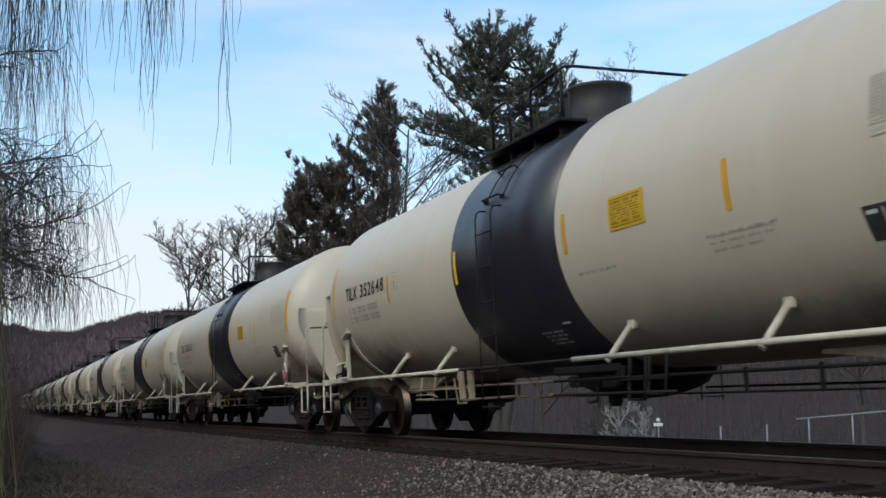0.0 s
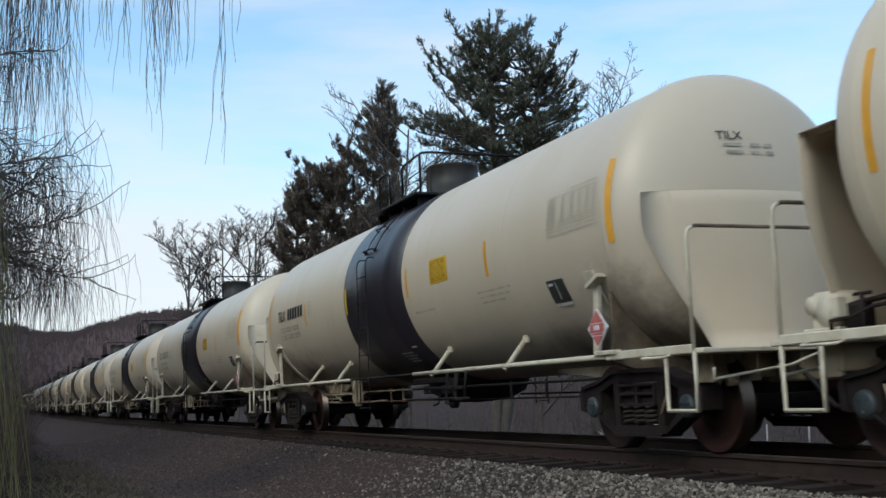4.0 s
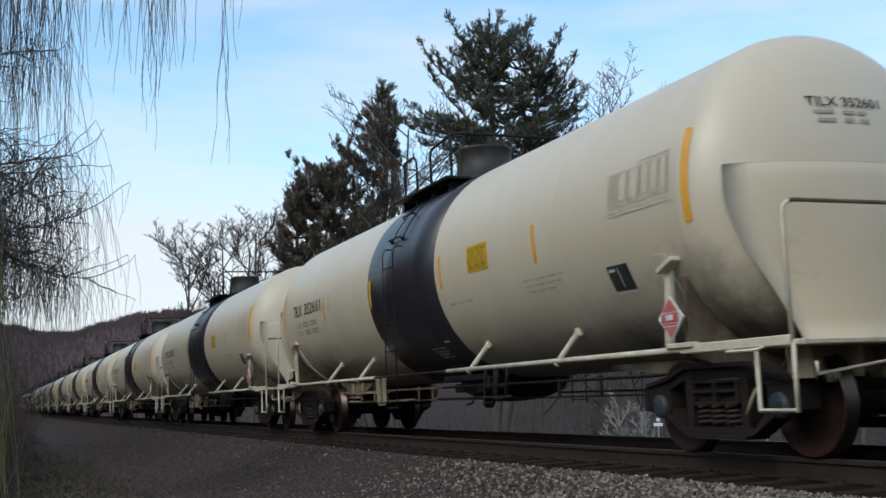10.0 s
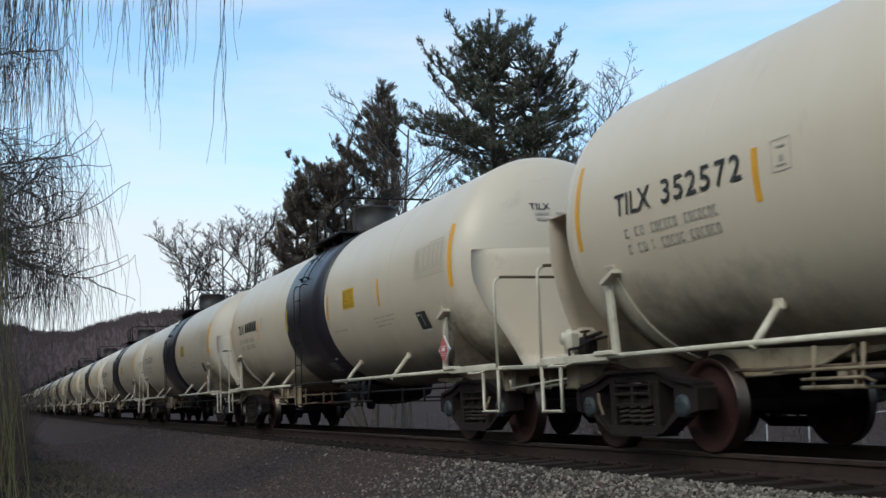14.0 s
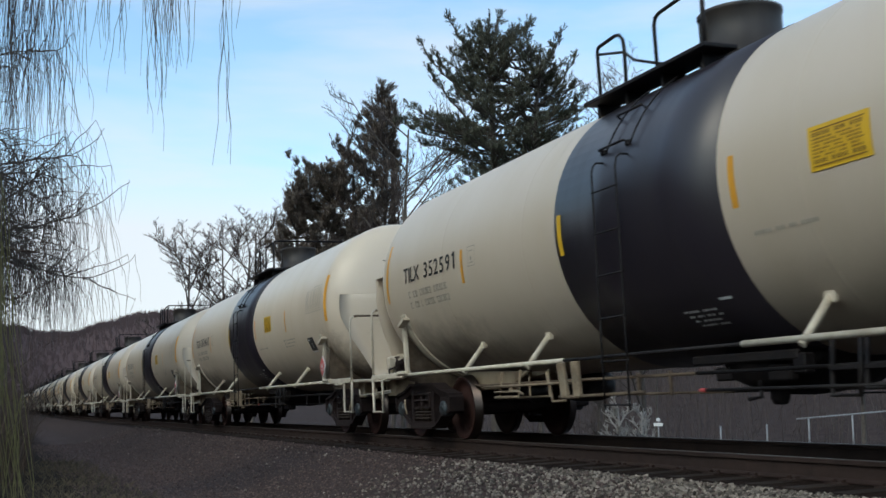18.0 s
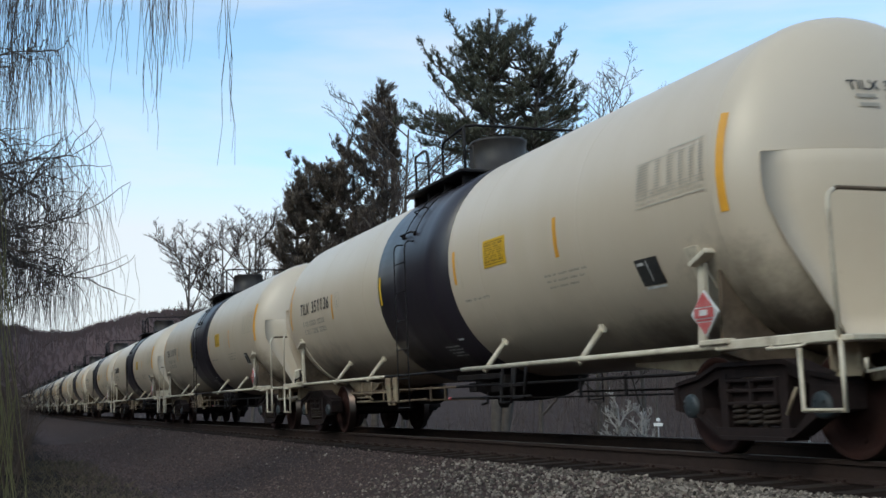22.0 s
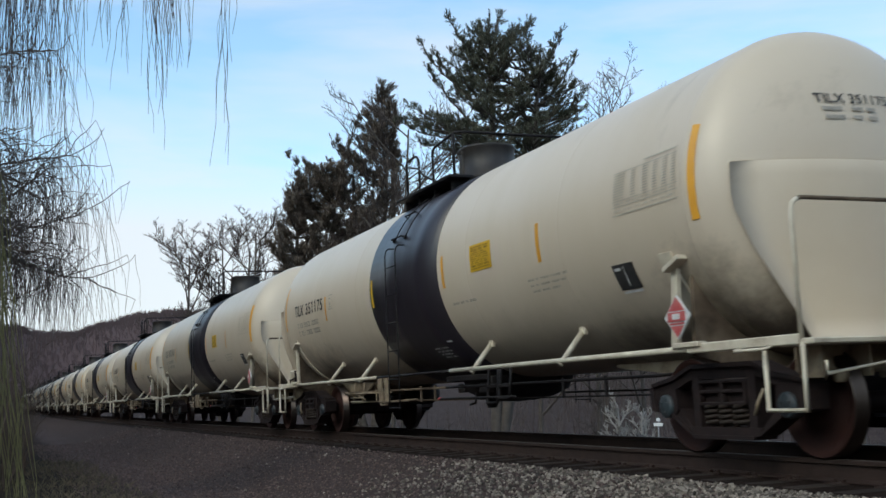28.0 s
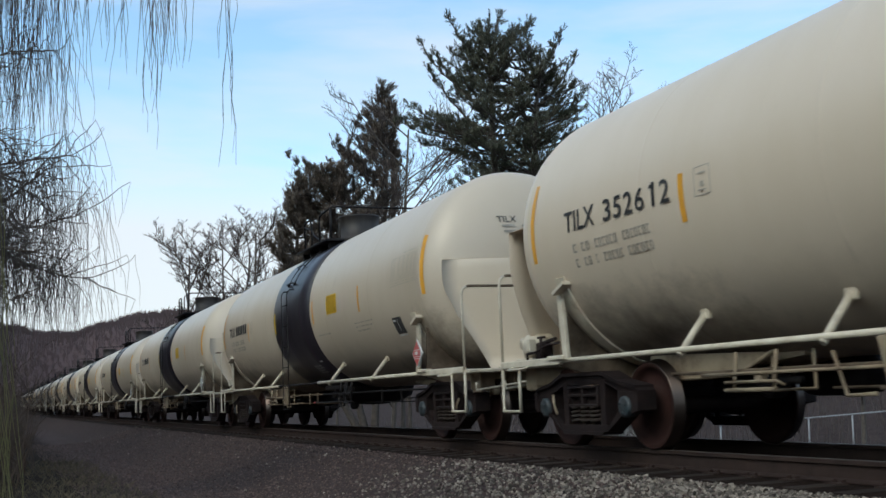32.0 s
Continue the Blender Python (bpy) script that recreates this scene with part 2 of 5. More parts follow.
def smoothstep(a, b, x):
    t = min(max((x - a) / (b - a), 0.0), 1.0)
    return t * t * (3 - 2 * t)


# ---- the line of the track ----
CANT = 0.0413


def bed(x):
    """Height and sideways shift of the track at x."""
    z = 0.003944 * x + (1.3847e-5 * x * x if x < 0 else 0)
    y = (0.7726e-5 * x * x if x < 0 else 0) + 3.5e-5 * min(x + 180, 0) ** 2
    return y, z


def on_track(x):
    y, z = bed(x)
    slope = 0.003944 + (2.7694e-5 * x if x < 0 else 0)
    turn = (1.545e-5 * x if x < 0 else 0) + 7.0e-5 * min(x + 180, 0)
    return pose(x, y, z, math.degrees(CANT), -math.degrees(slope), math.degrees(turn))


# Where the leading reference car's middle is, second by second.
ROLL = [(0, -355.85), (1, -343.47), (2, -331.17), (3, -318.82), (6, -281.74), (7, -269.46), (8, -257.19), (9, -244.91), (10, -232.72), (11, -220.49),
        (12, -208.26), (13, -196.07), (14, -183.92), (17, -147.78), (18, -135.68), (19, -123.59), (20, -111.52), (21, -99.46), (22, -87.38),
        (23, -75.40), (24, -63.38), (25, -51.34), (28, -15.39), (29, -3.47), (30, 8.48), (31, 20.43), (32, 32.26)]
CAR = 18.102


def rolled(t):
    """The distance rolled at t, smooth between the known seconds."""
    k = [i for i in range(len(ROLL) - 1) if ROLL[i][0] <= t][-1] if t > 0 else 0
    k = min(k, len(ROLL) - 2)

    def slope(i):
        a, b = ROLL[max(i - 1, 0)], ROLL[min(i + 1, len(ROLL) - 1)]
        return (b[1] - a[1]) / (b[0] - a[0])
    (t0, s0), (t1, s1) = ROLL[k], ROLL[k + 1]
    h = t1 - t0
    u = (t - t0) / h
    return ((2 * u**3 - 3 * u**2 + 1) * s0 + (u**3 - 2 * u**2 + u) * h * slope(k)
            + (-2 * u**3 + 3 * u**2) * s1 + (u**3 - u**2) * h * slope(k + 1))


# ---- ground and track ----
PROFILE = [(-3000, 90), (-400, 62), (-120, 26), (-60, 9.0), (-25, -0.9), (-9, -0.95), (-6.5, -0.86), (-4.8, -0.86), (-3.6, -0.72), (-2.3, -0.27), (-1.9, -0.20),
           (-1.3, -0.19), (1.3, -0.19), (2.0, -0.20), (3.4, -0.75), (9, -0.85), (20, -1.3), (34, -1.4), (46, 0.5), (75, 7.0), (140, 20), (400, 45), (3000, 80)]


def ground_height(x, y):
    ty, tz = bed(max(x, -620))
    q = y - ty
    for (a, za), (b, zb) in zip(PROFILE, PROFILE[1:]):
        if q <= b:
            z = za + (zb - za) * (q - a) / (b - a)
            break
    else:
        z = PROFILE[-1][1]
    z += CANT * max(-2.6, min(2.6, q)) * smoothstep(6, 2, abs(q))
    z += tz * smoothstep(60, 3, abs(q))
    # an unseen bank added on the path's side to shade the line farther off
    z += smoothstep(45, 120, -x) * min(max(-q - 8.5, 0.0), 42.0) * 1.0
    far = smoothstep(640, 1150, -x)
    hill = 78 * far * (0.875 + 0.0003 * max(-100, min(y, 220)) + 0.03 * math.sin(y * 0.05 + x * 0.004) + 0.012 * math.sin(y * 0.17))
    rough = smoothstep(2.6, 8, abs(q))
    z += rough * 0.10 * noise.noise((x * 0.35, y * 0.35, 0)) * smoothstep(0, 1, rough)
    return z + hill


def spaced(*runs):
    out = []
    for a, b, n in runs:
        out += [a + (b - a) * i / n for i in range(n)]
    return out + [runs[-1][1]]


def make_ground():
    xs = spaced((-3000, -1300, 12), (-1300, -600, 40), (-600, -120, 48), (-120, -40, 60), (-40, 12, 120), (12, 100, 22), (100, 600, 10), (600, 3000, 8))
    ys = spaced((-3000, -400, 6), (-400, -60, 12), (-60, -12, 24), (-12, -1.2, 72), (-1.2, 1.2, 6), (1.2, 4, 14), (4, 50, 46), (50, 400, 50), (400, 3000, 20))
    vs = [(x, y, ground_height(x, y)) for x in xs for y in ys]
    n = len(ys)
    fs = [(i * n + j, (i + 1) * n + j, (i + 1) * n + j + 1, i * n + j + 1) for i in range(len(xs) - 1) for j in range(n - 1)]
    sh = Shape().add(vs, fs, True)
    m = bpy.data.materials.new("ground_gravel_grass")
    m.use_nodes = True
    nt = m.node_tree
    bs = nt.nodes["Principled BSDF"]
    bs.inputs["Roughness"].default_value = 0.95
    bs.inputs["Specular IOR Level"].default_value = 0.05
    li = nt.links.new
    co = nt.nodes.new("ShaderNodeTexCoord")
    sep = nt.nodes.new("ShaderNodeSeparateXYZ")
    li(co.outputs["Object"], sep.inputs[0])

    def noise_node(scale, detail=6, rough=0.6):
        n = nt.nodes.new("ShaderNodeTexNoise")
        n.inputs["Scale"].default_value, n.inputs["Detail"].default_value, n.inputs["Roughness"].default_value = scale, detail, rough
        li(co.outputs["Object"], n.inputs["Vector"])
        return n.outputs["Fac"]

    def two(c1, c2, fac, lo=0.35, hi=0.65):
        r = nt.nodes.new("ShaderNodeMapRange")
        r.inputs["From Min"].default_value, r.inputs["From Max"].default_value = lo, hi
        li(fac, r.inputs["Value"])
        x = nt.nodes.new("ShaderNodeMixRGB")
        for k, c in (("Color1", c1), ("Color2", c2)):
            if isinstance(c, tuple):
                x.inputs[k].default_value = (*c, 1)
            else:
                li(c, x.inputs[k])
        li(r.outputs[0], x.inputs["Fac"])
        return x.outputs[0]

    def zone(lo, hi, wob=0.6):
        """0 below lo, 1 above hi, across the track, with an uneven edge."""
        n = noise_node(0.9, 5)
        a = nt.nodes.new("ShaderNodeMath")
        a.operation = "MULTIPLY_ADD"
        a.inputs[1].default_value = wob * 2
        li(n, a.inputs[0])
        li(sep.outputs["Y"], a.inputs[2])
        r = nt.nodes.new("ShaderNodeMapRange")
        r.inputs["From Min"].default_value, r.inputs["From Max"].default_value = lo + wob, hi + wob
        li(a.outputs[0], r.inputs["Value"])
        return r.outputs[0]

    ballast = two((0.082, 0.060, 0.054), (0.040, 0.028, 0.025), noise_node(26, 3))
    # dark brown bed from the near tie ends across the track
    dark_bed = two((0.028, 0.018, 0.0145), (0.014, 0.010, 0.0085), noise_node(9, 6))
    road = two(two((0.104, 0.076, 0.070), (0.074, 0.053, 0.050), noise_node(0.55, 4)), (0.052, 0.037, 0.035), noise_node(3.5, 9, 0.8))
    grass = two((0.031, 0.0235, 0.018), (0.015, 0.0115, 0.0095), noise_node(5, 8, 0.75))
    litter = two((0.064, 0.046, 0.041), (0.033, 0.024, 0.022), noise_node(1.4, 8, 0.75))
    woods = two((0.106, 0.072, 0.069), (0.078, 0.053, 0.052), noise_node(0.05, 10, 0.8))
    c = two(grass, road, zone(-5.6, -4.9), 0, 1)
    c = two(c, ballast, zone(-4.5, -3.7, 0.4), 0, 1)
    c = two(c, dark_bed, zone(-1.65, -1.45, 0.12), 0, 1)
    c = two(c, litter, zone(3.0, 4.5), 0, 1)
    fx = nt.nodes.new("ShaderNodeMapRange")
    fx.inputs["From Min"].default_value, fx.inputs["From Max"].default_value = -500, -680
    li(sep.outputs["X"], fx.inputs["Value"])
    c = two(c, woods, fx.outputs[0], 0, 1)
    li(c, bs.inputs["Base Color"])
    bp = nt.nodes.new("ShaderNodeBump")
    bp.inputs["Strength"].default_value, bp.inputs["Distance"].default_value = 0.6, 0.05
    li(noise_node(18, 6, 0.7), bp.inputs["Height"])
    li(bp.outputs[0], bs.inputs["Normal"])
    me = sh.mesh("ground")
    me.materials.append(m)
    tagged(new("ground", me), "grey gravel, bare track bed and dry winter grass", "ground", kind="structure")


make_ground()
RAIL_Y = 0.755


track = tagged(new("railway_track"), "single railway track with rusty rails on stone ballast", "railway track", kind="structure")


def rail_line(side):
    """One rail: foot, web and head in one run, with a worn bright running surface of its own."""
    foot = [(-0.075, -0.180), (0.075, -0.180), (0.075, -0.168), (0.012, -0.150), (0.010, -0.045), (0.037, -0.036), (0.037, -0.006),
            (0.030, -0.0005), (-0.030, -0.0005), (-0.037, -0.006), (-0.037, -0.036), (-0.010, -0.045), (-0.012, -0.150), (-0.075, -0.168)]
    head = [(-0.029, -0.002), (0.029, -0.002), (0.026, 0.002), (-0.026, 0.002)]
    xs = spaced((-660, -60, 60), (-60, 20, 80), (20, 700, 30))
    rail = track
    for name, outline, mat in (("rail", foot, RAIL_SIDE), ("running_surface", head, RAIL_TOP)):
        sh = Shape()
        n = len(outline)
        vs = [on_track(x) @ Vector((0, side * RAIL_Y + p, q)) for x in xs for p, q in outline]
        fs = [(i * n + k, i * n + (k + 1) % n, (i + 1) * n + (k + 1) % n, (i + 1) * n + k) for i in range(len(xs) - 1) for k in range(n)]
        fs += [tuple(range(n)), tuple((len(xs) - 1) * n + k for k in range(n))[::-1]]
        rail = part(name, sh.add(vs, fs), mat, rail)


for side in (-1, 1):
    rail_line(side)


# ---- the tank car ----
R, ZC = 1.538, 2.387
HALF = 7.45
FRONT, FRONT_DEEP = 7.24, 0.71
REAR, REAR_DEEP = 7.34, 0.72
SILL_Y, SILL_Z = 1.394, 0.974


def splashes_and_belly_shade(m):
    """Brown wheel splashes over both trucks, and the belly's shade painted in as brown; both ragged at the edge."""
    nt = m.node_tree
    bs = nt.nodes["Principled BSDF"]
    li = nt.links.new
    old = bs.inputs["Base Color"].links[0].from_socket
    co = nt.nodes.new("ShaderNodeTexCoord")
    sep = nt.nodes.new("ShaderNodeSeparateXYZ")
    li(co.outputs["Object"], sep.inputs[0])

    def math_node(op, a, b=0.0):
        n = nt.nodes.new("ShaderNodeMath")
        n.operation = op
        for k, v in enumerate((a, b)):
            if isinstance(v, (int, float)):
                n.inputs[k].default_value = v
            else:
                li(v, n.inputs[k])
        return n.outputs[0]

    def away(x, sx, sz):
        dx = math_node("MULTIPLY", math_node("SUBTRACT", sep.outputs["X"], x), sx)
        dz = math_node("MULTIPLY", math_node("SUBTRACT", sep.outputs["Z"], 0.85), sz)
        return math_node("SQRT", math_node("ADD", math_node("MULTIPLY", dx, dx), math_node("MULTIPLY", dz, dz)))
    # the patch at 7.3 also holds painted shade below the front head
    r = math_node("MINIMUM", away(-5.9, 0.34, 1.25), math_node("MINIMUM", away(7.3, 0.75, 1.05), away(6.0, 0.42, 1.7)))
    nz = nt.nodes.new("ShaderNodeTexNoise")
    nz.inputs["Scale"].default_value, nz.inputs["Detail"].default_value, nz.inputs["Roughness"].default_value = 2.6, 8, 0.7
    li(co.outputs["Object"], nz.inputs["Vector"])
    ragged = math_node("ADD", r, math_node("MULTIPLY", math_node("SUBTRACT", nz.outputs["Fac"], 0.5), 1.3))
    mr = nt.nodes.new("ShaderNodeMapRange")
    mr.inputs["From Min"].default_value, mr.inputs["From Max"].default_value = 1.15, 0.25
    mr.inputs["To Max"].default_value = 0.90
    li(ragged, mr.inputs["Value"])
    # painted shade of the belly: brown that deepens towards the bottom
    ragged_height = math_node("ADD", sep.outputs["Z"], math_node("MULTIPLY", math_node("SUBTRACT", nz.outputs["Fac"], 0.5), 0.55))
    belly_shade = nt.nodes.new("ShaderNodeMapRange")
    belly_shade.inputs["From Min"].default_value, belly_shade.inputs["From Max"].default_value = 1.70, 1.02
    belly_shade.inputs["To Max"].default_value = 0.36
    li(ragged_height, belly_shade.inputs["Value"])
    dirt_and_shade = math_node("MAXIMUM", mr.outputs[0], belly_shade.outputs[0])
    mx = nt.nodes.new("ShaderNodeMixRGB")
    mx.inputs["Color2"].default_value = (0.055, 0.036, 0.025, 1)
    li(dirt_and_shade, mx.inputs["Fac"])
    li(old, mx.inputs["Color1"])
    li(mx.outputs[0], bs.inputs["Base Color"])


splashes_and_belly_shade(WHITE)


def on_tank(x, a, off=0.0):
    """A point of the tank's skin at angle a above the level of its axis, on the track's camera side."""
    bend = min(max((x - FRONT) / FRONT_DEEP, 0.0), 0.95)
    r = R * math.sqrt(1 - bend * bend) + off
    return Vector((x, -r * math.cos(a), ZC + r * math.sin(a)))


def skin_patch(x0, x1, a0, a1, off=0.004, nx=1, na=6):
    vs = [on_tank(x0 + (x1 - x0) * i / nx, a0 + (a1 - a0) * j / na, off) for i in range(nx + 1) for j in range(na + 1)]
    n = na + 1
    return Shape().add(vs, [(i * n + j, (i + 1) * n + j, (i + 1) * n + j + 1, i * n + j + 1) for i in range(nx) for j in range(na)], True)


def skin_bars(rows, off=0.006):
    """Bars of unreadable writing on the tank's skin: (x0, x1, angle, height) each."""
    sh = Shape()
    for x0, x1, a, h in rows:
        p = skin_patch(x0, x1, a - h / 2 / R, a + h / 2 / R, off, 1, 1)
        sh.add(p.v, p.f)
    return sh


def word_lengths(seed, x0, x1):
    rnd = random.Random(seed)
    x, out = x0, []
    while x < x1 - 0.05:
        for _ in range(rnd.randrange(2, 8)):
            w = rnd.uniform(0.016, 0.034)
            if x + w < x1:
                out.append((x, x + w))
            x += w + 0.014
        x += 0.045
    return out


def lettering(body, x0, x1, a_low, height):
    """Real letters laid on the tank's skin."""
    cu = bpy.data.curves.new("letters", "FONT")
    cu.body, cu.size, cu.resolution_u, cu.offset = body, 1.0, 3, 0.010
    ob = bpy.data.objects.new("letters", cu)
    me = ob.to_mesh()
    vs = [tuple(v.co) for v in me.vertices]
    fs = [tuple(p.vertices) for p in me.polygons]
    ob.to_mesh_clear()
    bpy.data.objects.remove(ob)
    k = height / 0.73
    wide = (x1 - x0) / max(p[0] for p in vs)
    return Shape().add([on_tank(x0 + x * wide, a_low + y * k / R, 0.012) for x, y, _ in vs], fs)


def on_head(y, z, off=0.014):
    """A point of the dished front head."""
    rr = min(math.hypot(y, z - ZC) / R, 0.99)
    return (FRONT + FRONT_DEEP * math.sqrt(1 - rr * rr) + off, y, z)


def head_lettering(body, y0, y1, z0, height):
    """The same letters on the front head."""
    flat = lettering(body, 0.0, 1.0, 0.0, height)
    return Shape().add([on_head(y0 + x * (y1 - y0), z0 + math.asin((z - ZC) / (R + 0.012)) * R) for x, _, z in flat.v], flat.f)


def car_number(x0, a, height, figures):
    """The owner's letters close together, the figures spaced out behind them; bars where they cannot be read."""
    sh = lettering("TILX", x0, x0 + 0.64, a, height)
    for i in range(6):
        x = x0 + 0.80 + i * 0.203 + (0.02 if i > 3 else 0)
        if figures and figures[i] == "1":
            p = skin_patch(x + 0.075, x + 0.122, a, a + height / R, 0.012, 1, 2)
            flag = skin_patch(x + 0.035, x + 0.080, a + 0.74 * height / R, a + 0.90 * height / R, 0.012, 1, 1)
            p.add(flag.v, flag.f)
        elif figures:
            p = lettering(figures[i], x, x + 0.165, a, height)
        else:
            p = skin_patch(x, x + 0.14, a, a + height / R, 0.012, 1, 2)
        sh.add(p.v, p.f)
    return sh


def head_profile(start, deep):
    """Half of the tank's outline at one end: barrel, weld and dished head."""
    pts = [(start - 0.09, R), (start - 0.06, R), (start - 0.04, R), (start - 0.03, R + 0.003), (start - 0.01, R + 0.003), (start, R), (start + 0.03, R * 0.999)]
    for i in range(2, 19):
        t = i / 18 * math.pi / 2
        pts.append((start + deep * math.sin(t), max(R * math.cos(t), 0.002)))
    return pts


def tank_shell():
    """The barrel with its ring welds, and both heads."""
    prof = [(-x, r) for x, r in head_profile(REAR, REAR_DEEP)[::-1]]
    for x in (-4.95, -2.45, 0.0, 2.30, 4.85):
        prof += [(x - 0.06, R), (x - 0.035, R), (x - 0.018, R), (x - 0.010, R + 0.003), (x + 0.010, R + 0.003), (x + 0.018, R), (x + 0.035, R), (x + 0.06, R)]
    return Shape().lathe(prof + head_profile(FRONT, FRONT_DEEP), 72, "X", (0, 0, ZC))


def bogie_frame(car, cx, fine=True):
    """A cast truck: open side frames with springs, bolster ends and axle boxes, and the bolster between them."""
    truck = part("truck", Shape().box((cx, 0, 0.56), (0.42, 1.9, 0.26)).box((cx, 0, 0.70), (0.5, 0.7, 0.12)), TRUCK, car,
                 "dark grimy cast-iron truck")
    for s in (-1, 1):
        y = s * 1.02
        sf = Shape()
        place = Matrix.Translation((cx, y, 0)) @ Matrix.Rotation(radians(90), 4, "X")
        top = [(-1.13, 0.56), (-1.11, 0.67), (-0.74, 0.735), (-0.46, 0.835), (0.46, 0.835), (0.74, 0.735), (1.11, 0.67), (1.13, 0.56)]
        sf.plate(top + [(0.84, 0.585), (0.50, 0.70), (-0.50, 0.70), (-0.84, 0.585)], 0.15, place)
        sf.plate([(-0.44, 0.165), (0.44, 0.165), (0.54, 0.265), (-0.54, 0.265)], 0.20, place)
        # ribs along the top and bottom edges stand proud of the casting
        sf.plate([(-1.12, 0.640), (-1.11, 0.675), (-0.74, 0.74), (-0.46, 0.84), (0.46, 0.84), (0.74, 0.74), (1.11, 0.675), (1.12, 0.640),
                  (0.74, 0.700), (0.46, 0.800), (-0.46, 0.800), (-0.74, 0.700)], 0.23, place)
        sf.plate([(-0.44, 0.160), (0.44, 0.160), (0.47, 0.195), (-0.47, 0.195)], 0.25, place)
        for q in (-1, 1):
            sf.plate([(q * 0.36, 0.25), (q * 0.46, 0.25), (q * 0.47, 0.74), (q * 0.36, 0.74)][::q], 0.17, place)
            sf.plate([(q * 0.42, 0.19), (q * 0.53, 0.24), (q * 1.02, 0.50), (q * 0.90, 0.58)][::q], 0.14, place)
            sf.plate([(q * 0.44, 0.185), (q * 0.52, 0.20), (q * 1.00, 0.46), (q * 0.97, 0.485)][::q], 0.21, place)
            sf.plate([(q * 0.72, 0.42), (q * 0.78, 0.37), (q * 1.06, 0.40), (q * 1.12, 0.60), (q * 0.74, 0.62)][::q], 0.18, place)
            sf.plate([(q * 1.06, 0.40), (q * 1.15, 0.42), (q * 1.16, 0.62), (q * 1.10, 0.66)][::q], 0.22, place)
        part("side_frame", sf, TRUCK, truck)
        end = Shape().box((cx, y - s * 0.02, 0.575), (0.70, 0.14, 0.22), None, 0.02)
        for dx, w in ((-0.335, 0.04), (0.0, 0.05), (0.335, 0.04)):
            end.box((cx + dx, y + s * 0.08, 0.575), (w, 0.07, 0.21), None, 0.008)
        for z in (0.475, 0.585, 0.675):
            end.box((cx, y + s * 0.08, z), (0.70, 0.065, 0.032), None, 0.008)
        part("bolster_end", end, TRUCK, truck)
        sp = Shape()
        for i in range(3):
            sp = Shape() if fine else sp
            pts = []
            for k in range(33):
                a = k * math.pi / 4
                pts.append((cx - 0.21 + 0.21 * i + 0.080 * math.cos(a), y + s * 0.03 + 0.080 * math.sin(a), 0.275 + 0.19 * k / 32))
            sp.tube(pts, 0.019, 5)
            if fine or i == 2:
                part("spring", sp, SPRING, truck)
        for q in (-1, 1):
            cap = Shape().lathe([(-0.09, 0.10), (0.0, 0.115), (0.045, 0.11), (0.06, 0.085), (0.062, 0.0)], 16, "Y", (0, 0, 0))
            for k in range(3):
                a = k * 2.094 + 0.5
                cap.box((0.058 * math.cos(a), 0.066, 0.058 * math.sin(a)), (0.026, 0.02, 0.026), None, 0.005)
            cap.v = [(cx + q * 0.89 + vx, y + s * (0.07 + vy), 0.457 + vz) for vx, vy, vz in cap.v]
            part("bearing_cap", cap, CAP, truck, "dull blue bearing end cap")
        part("brake_beam", Shape().box((cx + 0.36 * s, 0, 0.40), (0.10, 1.5, 0.14)), TRUCK, truck)
        if fine:
            q = 1 if cx > 0 else -1
            part("brake_lever", Shape().tube([(cx + q * 0.64, y + s * 0.13, 0.60), (cx + q * 0.59, y + s * 0.15, 0.50), (cx + q * 0.52, y + s * 0.15, 0.38)], 0.015, 6), DULL_CREAM, truck, "pale brake lever")


def wheelset(car, x):
    axle = part("wheelset", Shape().lathe([(-1.02, 0.0), (-1.02, 0.075), (-0.80, 0.085), (-0.62, 0.095), (0.0, 0.085), (0.62, 0.095), (0.80, 0.085), (1.02, 0.075), (1.02, 0.0)], 14, "Y"),
                TRUCK, car, "rusty steel wheelset with shiny treads")
    axle.matrix_basis = pose(x, 0, 0.457)
    for s in (-1, 1):
        disc = [(0.070, 0.09), (0.075, 0.16), (0.03, 0.20), (-0.005, 0.30), (0.015, 0.385), (0.058, 0.395), (0.064, 0.445)]
        back = [(-0.064, 0.475), (-0.066, 0.395), (-0.030, 0.38), (-0.045, 0.30), (-0.02, 0.20), (-0.06, 0.16), (-0.07, 0.09)]
        w = Shape().lathe([(s * (RAIL_Y + a), r) for a, r in disc], 36, "Y")
        w2 = Shape().lathe([(s * (RAIL_Y + a), r) for a, r in back], 36, "Y")
        w.add(w2.v, w2.f, True)
        for k in range(3):
            a = k * 2.1
            w.box((0.30 * math.cos(a), s * (RAIL_Y + 0.005), 0.30 * math.sin(a)), (0.05, 0.012, 0.03))
        part("wheel", w, WHEEL, axle)
        tr = Shape().lathe([(s * (RAIL_Y + a), r) for a, r in ((0.064, 0.445), (0.058, 0.455), (-0.028, 0.460), (-0.040, 0.480), (-0.056, 0.484), (-0.064, 0.475))], 48, "Y")
        part("tread", tr, TREAD, axle)
    return axle


